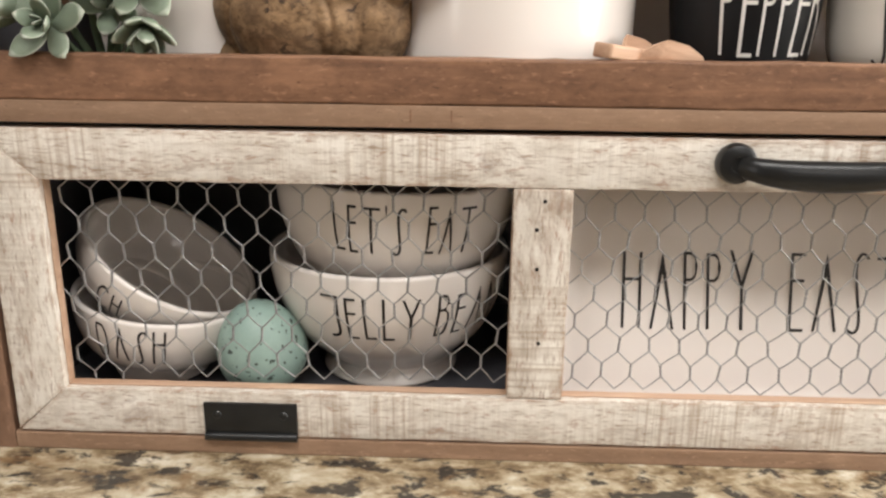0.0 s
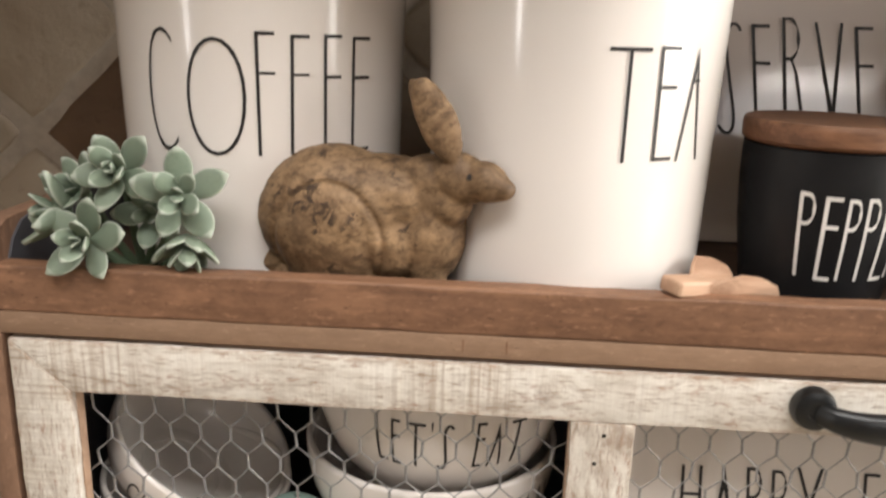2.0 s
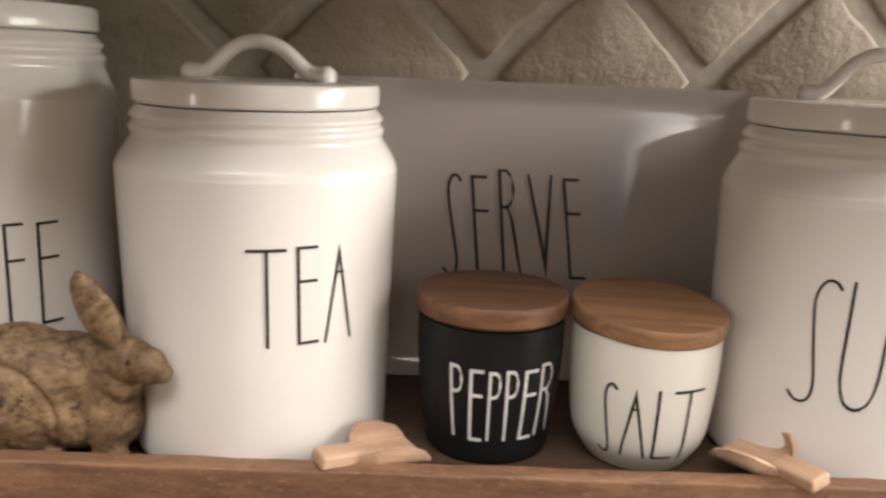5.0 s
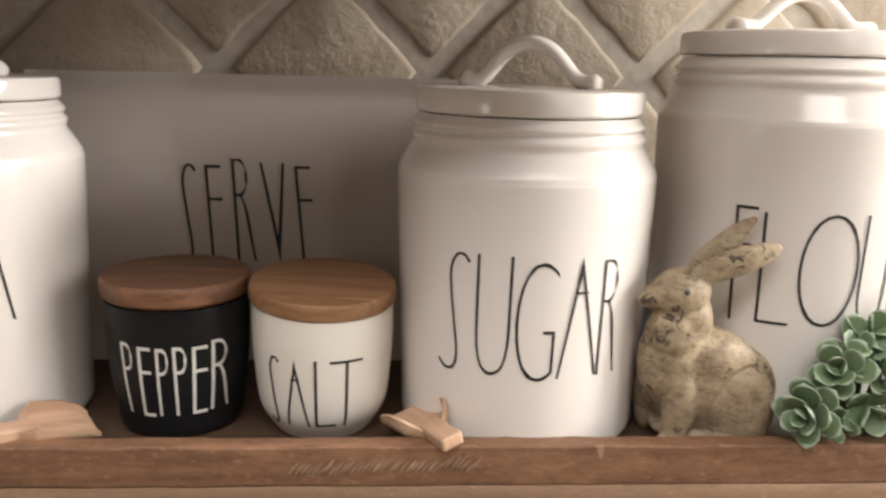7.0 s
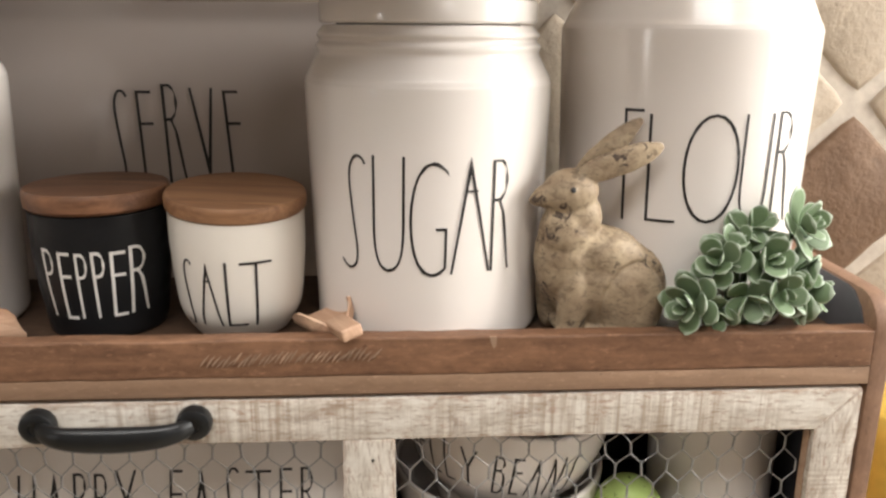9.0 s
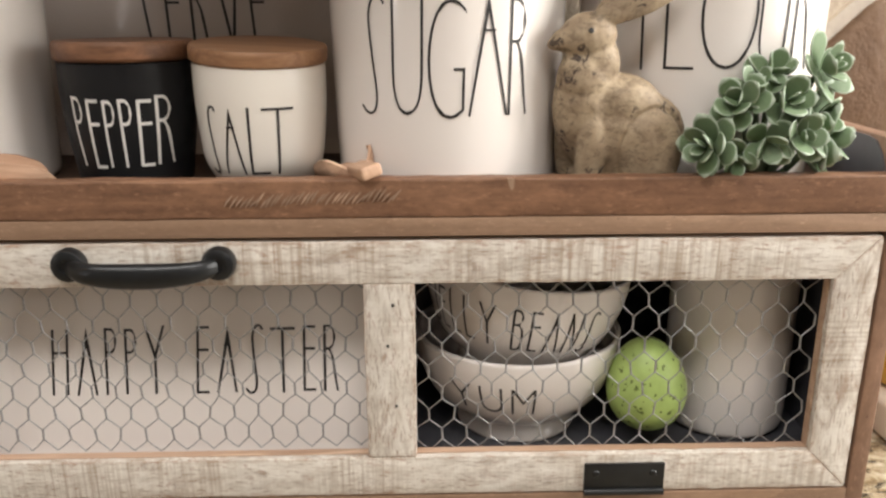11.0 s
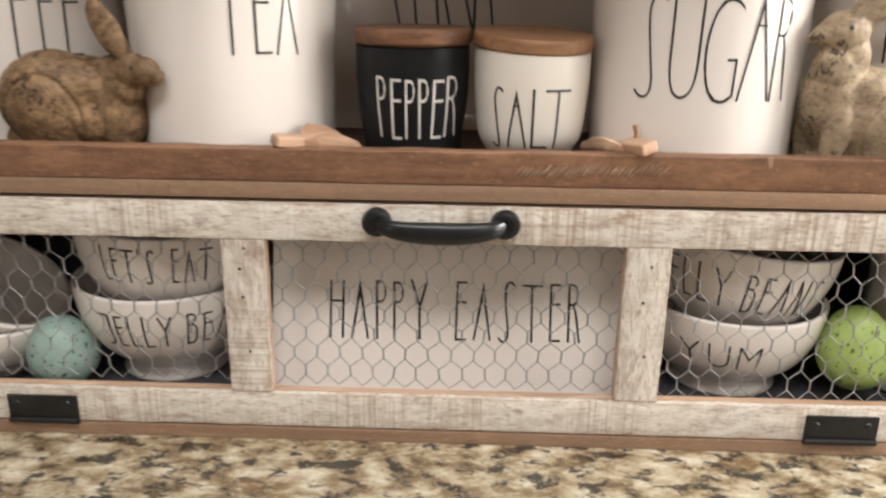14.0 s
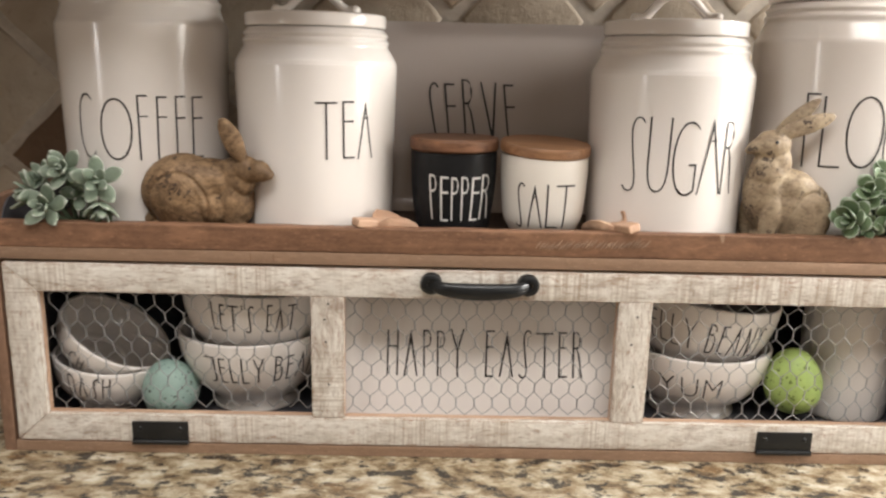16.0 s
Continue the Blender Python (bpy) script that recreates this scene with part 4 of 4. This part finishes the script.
def figurine(name, bm, mat_, label, eye, haunch, voxel=0.0011, smooth=9):
    """Fuse overlapping forms into one skin."""
    tmp = part(name, bm, mat_)
    a = tmp.modifiers.new("skin", "REMESH")
    a.mode, a.voxel_size = "VOXEL", voxel
    s = tmp.modifiers.new("soft", "SMOOTH")
    s.factor, s.iterations = 0.5, smooth
    dg = bpy.context.evaluated_depsgraph_get()
    dg.update()
    me = bpy.data.meshes.new_from_object(tmp.evaluated_get(dg))
    bpy.data.objects.remove(tmp)
    for v in me.vertices:
        v.co += noise.noise_vector(v.co * 90) * 0.0006 + noise.noise_vector(v.co * 260) * 0.0002
    hx, hy, hz, rx, rz = haunch
    for v in me.vertices:
        if v.co.y < hy:
            d = math.hypot((v.co.x - hx) / rx, (v.co.z - hz) / rz)
            v.co.y += 0.0020 * math.exp(-((d - 1.0) / 0.06) ** 2)
    me.materials.append(EYE)
    for f in me.polygons:
        if (f.center - Vector(eye)).length < 0.0023:
            f.material_index = 1
    me.shade_smooth()
    ob = new(name, me)
    return tagged(ob, label, "figurine")


bm = bmesh.new()
blob(bm, (-0.2985, 0.0440, 0.2715), (0.0450, 0.0300, 0.0420))
blob(bm, (-0.2470, 0.0370, 0.2680), (0.0215, 0.0205, 0.0325))
blob(bm, (-0.2680, 0.0370, 0.2640), (0.0270, 0.0205, 0.0270))
blob(bm, (-0.2750, 0.0420, 0.2800), (0.0330, 0.0260, 0.0290), (0, 10, 0))
blob(bm, (-0.2430, 0.0310, 0.2960), (0.0220, 0.0145, 0.0150), (0, 6, -14))
blob(bm, (-0.2640, 0.0400, 0.2855), (0.0330, 0.0235, 0.0220), (0, 8, 0))
blob(bm, (-0.3000, 0.0270, 0.2600), (0.0275, 0.0130, 0.0310))
blob(bm, (-0.2970, 0.0260, 0.2380), (0.0260, 0.0110, 0.0080))
blob(bm, (-0.2480, 0.0290, 0.2560), (0.0115, 0.0100, 0.0260), (0, -10, 0))
blob(bm, (-0.2450, 0.0270, 0.2370), (0.0120, 0.0090, 0.0070))
blob(bm, (-0.2480, 0.0560, 0.2540), (0.0120, 0.0100, 0.0260))
blob(bm, (-0.2430, 0.0320, 0.2900), (0.0190, 0.0150, 0.0165), (0, -14, 0))
blob(bm, (-0.2290, 0.0230, 0.2995), (0.0175, 0.0125, 0.0135), (0, 20, -14))
blob(bm, (-0.2165, 0.0160, 0.2995), (0.0140, 0.0098, 0.0108), (0, 22, -24))
blob(bm, (-0.2075, 0.0115, 0.2965), (0.0070, 0.0058, 0.0062))
blob(bm, (-0.2425, 0.0150, 0.3300), (0.0105, 0.0046, 0.0240), (0, -26, 0))
blob(bm, (-0.2450, 0.0265, 0.3300), (0.0072, 0.0040, 0.0240), (0, -34, 0))
blob(bm, (-0.3350, 0.0420, 0.2450), (0.0105, 0.0100, 0.0090))
blob(bm, (-0.2350, 0.0265, 0.2870), (0.0125, 0.0115, 0.0150))
blob(bm, (-0.2245, 0.0120, 0.3020), (0.0026, 0.0014, 0.0022))
blob(bm, (-0.3050, 0.0450, 0.2390), (0.0330, 0.0240, 0.0095))
for v in bm.verts:
    if v.co.x < -0.262:
        v.co.y -= 0.006 * min(1.0, max(0.0, (v.co.z - 0.247) / 0.02)) * min(1.0, (-0.262 - v.co.x) / 0.02)
figurine("rabbit_figurine", bm, RABBIT_B, "brown weathered resin rabbit crouching on the tray", (-0.2242, 0.0115, 0.3020), (-0.300, 0.035, 0.260, 0.030, 0.035))

bm = bmesh.new()
blob(bm, (0.3350, 0.049, 0.265), (0.0420, 0.029, 0.0370))
blob(bm, (0.3060, 0.046, 0.281), (0.0230, 0.021, 0.0370), (0, -6, 0))
blob(bm, (0.3330, 0.047, 0.284), (0.0320, 0.023, 0.0250), (0, 24, 0))
blob(bm, (0.3470, 0.028, 0.257), (0.0215, 0.012, 0.0290), (0, 8, 0))
blob(bm, (0.3400, 0.024, 0.2365), (0.0200, 0.011, 0.0075))
blob(bm, (0.3060, 0.028, 0.257), (0.0105, 0.009, 0.0280), (0, 6, 0))
blob(bm, (0.3020, 0.024, 0.2360), (0.0125, 0.009, 0.0070))
blob(bm, (0.2960, 0.060, 0.257), (0.0100, 0.009, 0.0290))
blob(bm, (0.3110, 0.043, 0.316), (0.0165, 0.0150, 0.0200))
blob(bm, (0.3050, 0.041, 0.3335), (0.0195, 0.0150, 0.0160), (0, -12, 0))
blob(bm, (0.2905, 0.040, 0.3315), (0.0110, 0.0088, 0.0082), (0, -14, 0))
blob(bm, (0.2835, 0.040, 0.3290), (0.0062, 0.0052, 0.0046), (0, -20, 0))
blob(bm, (0.3350, 0.034, 0.3545), (0.0310, 0.0042, 0.0095), (0, -20, 0))
blob(bm, (0.3300, 0.047, 0.3615), (0.0305, 0.0042, 0.0078), (0, -41, 0))
blob(bm, (0.3040, 0.0262, 0.3375), (0.0026, 0.0015, 0.0024))
blob(bm, (0.3040, 0.0420, 0.3060), (0.0185, 0.0160, 0.0230))
blob(bm, (0.3740, 0.052, 0.243), (0.0090, 0.009, 0.0090))
blob(bm, (0.3300, 0.048, 0.2385), (0.0360, 0.024, 0.0090))
for v in bm.verts:
    lean = min(1.0, max(0.0, (v.co.z - 0.250) / 0.05))
    v.co += Vector((-0.004, -0.0095, 0.001)) * lean
figurine("rabbit_figurine", bm, RABBIT_T, "tan flaking resin rabbit sitting upright on the tray", (0.3000, 0.0155, 0.3390), (0.347, 0.032, 0.257, 0.023, 0.031), smooth=15)

# ---------- succulents ----------


def leaf_mesh(name, wide, thick, mat_, cup_, tipness):
    """One thick leaf from the origin along +x to length 1."""
    bm = bmesh.new()
    n, seg = 10, 14
    rings = []
    for i in range(n + 1):
        t = i / n
        w = wide * math.sin(math.pi * (0.05 + 0.94 * t) ** tipness) ** 0.7
        h = thick * (0.35 + 0.65 * math.sin(math.pi * min(0.97, 0.12 + 0.85 * t)))
        z = cup_ * t * t
        ring = []
        for k in range(seg):
            a = 2 * math.pi * k / seg
            yy = w * math.cos(a)
            ring.append(bm.verts.new((t, yy, z + h * math.sin(a) * (1 - 0.55 * abs(math.cos(a)) ** 3) + 0.35 * cup_ * (yy / wide) ** 2)))
        rings.append(ring)
    for a, b in zip(rings, rings[1:]):
        for k in range(seg):
            j = (k + 1) % seg
            bm.faces.new((a[k], a[j], b[j], b[k]))
    bm.faces.new(rings[0])
    bm.faces.new(rings[-1])
    bmesh.ops.recalc_face_normals(bm, faces=bm.faces)
    me = bpy.data.meshes.new(name)
    bm.to_mesh(me)
    bm.free()
    me.materials.append(mat_)
    me.shade_smooth()
    att = me.attributes.new("rim", "FLOAT", "POINT")
    for k in range(len(me.vertices)):
        ring, a = divmod(k, seg)
        side = abs(math.cos(2 * math.pi * a / seg)) ** 3
        att.data[k].value = max(side, 1.0 if ring >= n else 0.8 if ring == n - 1 else 0.0) * min(1.0, ring / 3)
    return me


def rosette(plant, leaf, at, facing, layers, rnd):
    """Leaves in whorls round a facing axis. layers: (count, length, lift in degrees)."""
    f = Vector(facing).normalized().to_track_quat("Z", "Y").to_matrix().to_4x4()
    turn = rnd.uniform(0, 360)
    for li, (count, length, lift) in enumerate(layers):
        for k in range(count):
            az = turn + 360 * k / count + li * 31 + rnd.uniform(-8, 8)
            s = length * rnd.uniform(0.9, 1.1)
            m = Matrix.Translation(at) @ f @ pose(0, 0, 0.0042 * li, 0, 0, az) @ pose(0, 0, 0, rnd.uniform(-10, 10), -lift + rnd.uniform(-7, 7)) @ Matrix.Diagonal((s, s, s, 1))
            ob = new("leaf", leaf)
            ob.parent = plant
            ob.matrix_local = m


def stems(plant, root, tips):
    for tip_ in tips:
        r_, t_ = Vector(root), Vector(tip_)
        mid = r_.lerp(t_, 0.5) + Vector((0, 0, -0.004))
        part("stem", tube(bmesh.new(), [r_, mid, t_], [0.0028, 0.0024, 0.0018], 8), STEM, plant, smooth=60)


rnd = random.Random(5)
pl = thing("succulent", (-0.412, 0.040, TRAY_Z), "pale sage succulent with fleshy leaves, spilling over the tray lip", "plant")
leaf_l = leaf_mesh("leaf", 0.285, 0.11, LEAF_L, 0.16, 1.25)
tips = []
for at, face, layers in (
    ((-0.4255, 0.006, 0.2610), (-0.1, -1, 0.25), [(5, 0.026, 14), (4, 0.018, 45), (2, 0.010, 68)]),
    ((-0.3760, 0.010, 0.2870), (0.25, -1, 0.25), [(5, 0.027, 10), (4, 0.019, 42), (2, 0.011, 66)]),
    ((-0.4110, 0.018, 0.2960), (0.0, -1, 0.35), [(5, 0.026, 18), (4, 0.018, 45), (3, 0.010, 66)]),
    ((-0.3745, 0.012, 0.2640), (0.1, -0.6, -0.8), [(6, 0.021, 34), (4, 0.016, 55)]),
    ((-0.4420, 0.018, 0.2720), (-0.9, -0.6, 0.3), [(5, 0.027, 30), (3, 0.018, 60)]),
    ((-0.4360, 0.026, 0.2840), (-0.5, -0.8, 0.5), [(5, 0.022, 25), (3, 0.014, 52)]),
    ((-0.398, 0.026, 0.2720), (0.1, -0.9, 0.2), [(5, 0.021, 25), (3, 0.014, 52)]),
):
    p = Vector(at) - pl.location
    rosette(pl, leaf_l, p, face, layers, rnd)
    tips.append(p)
stems(pl, (0, 0, 0.001), tips)

pr = thing("succulent", (0.425, 0.035, TRAY_Z), "green succulent with round white-edged leaves, spilling over the tray lip", "plant")
leaf_r = leaf_mesh("leaf", 0.36, 0.085, LEAF_R, 0.22, 1.45)
tips = []
for at, face, layers in (
    ((0.3850, 0.008, 0.2660), (-0.85, -0.6, 0.05), [(5, 0.023, 2), (4, 0.022, 22), (4, 0.019, 40), (2, 0.014, 60)]),
    ((0.4010, 0.014, 0.2910), (-0.6, -0.75, 0.4), [(5, 0.022, 10), (4, 0.020, 32), (3, 0.015, 56)]),
    ((0.4270, 0.015, 0.2920), (0.2, -1, 0.35), [(4, 0.024, 8), (4, 0.021, 36), (2, 0.013, 62)]),
    ((0.4240, 0.028, 0.3070), (0.1, -0.6, 0.8), [(5, 0.022, 18), (4, 0.018, 44)]),
    ((0.4530, 0.024, 0.3120), (0.5, -0.7, 0.4), [(5, 0.025, 8), (4, 0.019, 36), (2, 0.012, 60)]),
    ((0.4170, 0.010, 0.2690), (-0.1, -0.9, -0.2), [(4, 0.022, 14), (3, 0.018, 42)]),
    ((0.4500, 0.020, 0.2800), (0.6, -0.7, 0.2), [(4, 0.028, 10), (3, 0.020, 42)]),
    ((0.4520, 0.026, 0.2590), (0.9, -0.4, 0.05), [(4, 0.030, 30), (3, 0.020, 55)]),
    ((0.4360, 0.010, 0.2720), (0.1, -0.9, 0.1), [(4, 0.023, 12), (4, 0.020, 38), (2, 0.013, 60)]),
    ((0.4600, 0.022, 0.2680), (0.9, -0.5, -0.1), [(4, 0.027, 8), (3, 0.020, 40)]),
    ((0.4120, 0.020, 0.3010), (-0.3, -0.8, 0.6), [(4, 0.021, 14), (3, 0.017, 40)]),
    ((0.4000, 0.016, 0.2560), (-0.2, -0.9, -0.2), [(4, 0.018, 24), (3, 0.013, 48)]),
):
    p = Vector(at) - pr.location
    rosette(pr, leaf_r, p, face, layers, rnd)
    tips.append(p)
stems(pr, (0, 0, 0.001), tips)

# ---------- wooden scoops ----------


def scoop(name, m, label):
    """Small shovel scoop along +x: handle from 0, open pan to 0.075."""
    s = thing(name, (0, 0, 0), label, "scoop", "wooden scoops")
    s.matrix_world = m @ Matrix.Diagonal((0.88, 0.92, 0.95, 1))
    bm = bmesh.new()
    secs = [(0.026, 0.0075, 0.0045), (0.031, 0.014, 0.009), (0.038, 0.0185, 0.012), (0.055, 0.0195, 0.011), (0.070, 0.0195, 0.0075), (0.076, 0.0185, 0.0035)]
    outer, inner = [], []
    n = 14
    for x, w, h in secs:
        for rows, off in ((outer, 0.0), (inner, 0.0022)):
            ring = []
            for k in range(n + 1):
                a = math.pi * k / n
                c, sn = math.cos(a), math.sin(a)
                sq = (abs(c) ** 0.35) * (1 if c > 0 else -1)
                ring.append(bm.verts.new((x, (w - off) * sq, h - (h - off) * sn ** 0.5)))
            rows.append(ring)
    for rows in (outer, inner):
        for a, b in zip(rows, rows[1:]):
            for k in range(n):
                bm.faces.new((a[k], a[k + 1], b[k + 1], b[k]))
    for k in range(n):
        for j in (-1, 0):
            bm.faces.new((outer[j][k], outer[j][k + 1], inner[j][k + 1], inner[j][k]))
    for i in range(len(secs) - 1):
        for k in (0, n):
            bm.faces.new((outer[i][k], outer[i + 1][k], inner[i + 1][k], inner[i][k]))
    for v in bm.verts:
        v.co.z *= 1.32
    pan = part("pan", bm, PALE, s, smooth=40)
    part("handle", boxed((0.0, -0.0080, 0.0002), (0.033, 0.0080, 0.0088), 0.0022, 3), PALE, s, smooth=40)
    return s


scoop("scoop", pose(-0.1205, 0.004, 0.2475, 4, 7, 35), "small pale wooden scoop on the tray lip, beside the pepper jar")
scoop("scoop", pose(0.1600, -0.006, 0.2485, -14, 5, 116), "small pale wooden scoop on the tray lip, beside the salt jar")

# ---------- beside the cabinet ----------
dish = thing("dish", (0.645, 0.13, COUNTER), "square white ceramic dish on the countertop beside the cabinet", "dish")
part("body", bevel_all(boxed((-0.065, -0.05, 0.0), (0.065, 0.05, 0.034), 0.0), 0.006, 3), SATIN_WHITE, dish, smooth=40)
pot = thing("yellow_container", (0.645, 0.13, COUNTER + 0.0342), "yellow rounded container standing on a white dish", "container")
part("body", lathe([Vector((0, 0))] + rounded([(0.045, 0.0), (0.056, 0.006), (0.061, 0.03), (0.060, 0.075), (0.05, 0.09)], 5) + [Vector((0, 0.092))], 48), YELLOW, pot, smooth=50)

# ---------- wall tiles ----------


def lattice_x(k):
    return -0.024 + (0.190 * k if k < 0 else 0.176 * k if k < 3 else 0.352 + 0.190 * (k - 2))


def lattice_z(j):
    return 0.462 + 0.09 * j


def tile_mesh(name, hw, hh, mat_, seed):
    """A tumbled diamond tile with chipped rounded edges, centred at the origin."""
    r = random.Random(seed)
    bm = bmesh.new()
    n = 7
    corners = [(-hw, 0), (0, -hh), (hw, 0), (0, hh)]
    loop = []
    for i in range(4):
        a, b = corners[i], corners[(i + 1) % 4]
        for k in range(n):
            t = (k + (0.25 if k == 0 else 0)) / n
            if k == 0:
                loop.append((a[0] * 0.955, a[1] * 0.955))
                continue
            x, z = a[0] + (b[0] - a[0]) * t, a[1] + (b[1] - a[1]) * t
            chip = 1 - 0.022 * r.random() - (0.05 * r.random() if r.random() < 0.2 else 0)
            loop.append((x * chip, z * chip))
    rings = []
    for s, y in ((1.0, 0.006), (0.995, -0.001), (0.965, -0.0045), (0.90, -0.0058)):
        rings.append([bm.verts.new((x * s, y + r.uniform(-0.0006, 0.0006) * (y < 0), z * s)) for x, z in loop])
    m = len(loop)
    for a, b in zip(rings, rings[1:]):
        for k in range(m):
            bm.faces.new((a[k], a[(k + 1) % m], b[(k + 1) % m], b[k]))
    mid = bm.verts.new((0, -0.0062, 0))
    for k in range(m):
        bm.faces.new((rings[-1][k], rings[-1][(k + 1) % m], mid))
    bmesh.ops.recalc_face_normals(bm, faces=bm.faces)
    me = bpy.data.meshes.new(name)
    bm.to_mesh(me)
    bm.free()
    me.materials.append(mat_)
    me.shade_smooth()
    return me


GAPW = 0.0098
SHAPES = {}
for side, hw in ((-1, 0.095), (1, 0.088)):
    for v in range(4):
        SHAPES[side, v] = tile_mesh("tile", hw - GAPW * 0.72, 0.09 - GAPW * 0.70, TRAVERTINE, 10 * v + side)
    SHAPES[side, "accent"] = tile_mesh("tile", hw - GAPW * 0.72, 0.09 - GAPW * 0.70, BROWN_STONE, 77 + side)
rnd = random.Random(3)
for j in range(-5, 3):
    for k in range(-6, 6):
        odd = j % 2
        xa, xb = lattice_x(k), lattice_x(k + 1)
        cx = (xa + xb) / 2 if not odd else xa
        cz = lattice_z(j)
        if cz < COUNTER + 0.09:
            continue
        side = -1 if cx < -0.03 or cx > 0.42 else 1
        accent = (j == -2 and k in (-3, 3))
        ob = new("tile", SHAPES[side, "accent" if accent else rnd.randrange(4)])
        ob.parent = wall
        spin = rnd.choice((0, 180))
        ob.matrix_local = pose(cx, WALL + 0.008 + rnd.uniform(-0.0012, 0.0012), cz, rnd.uniform(-0.6, 0.6), spin, rnd.uniform(-0.6, 0.6))
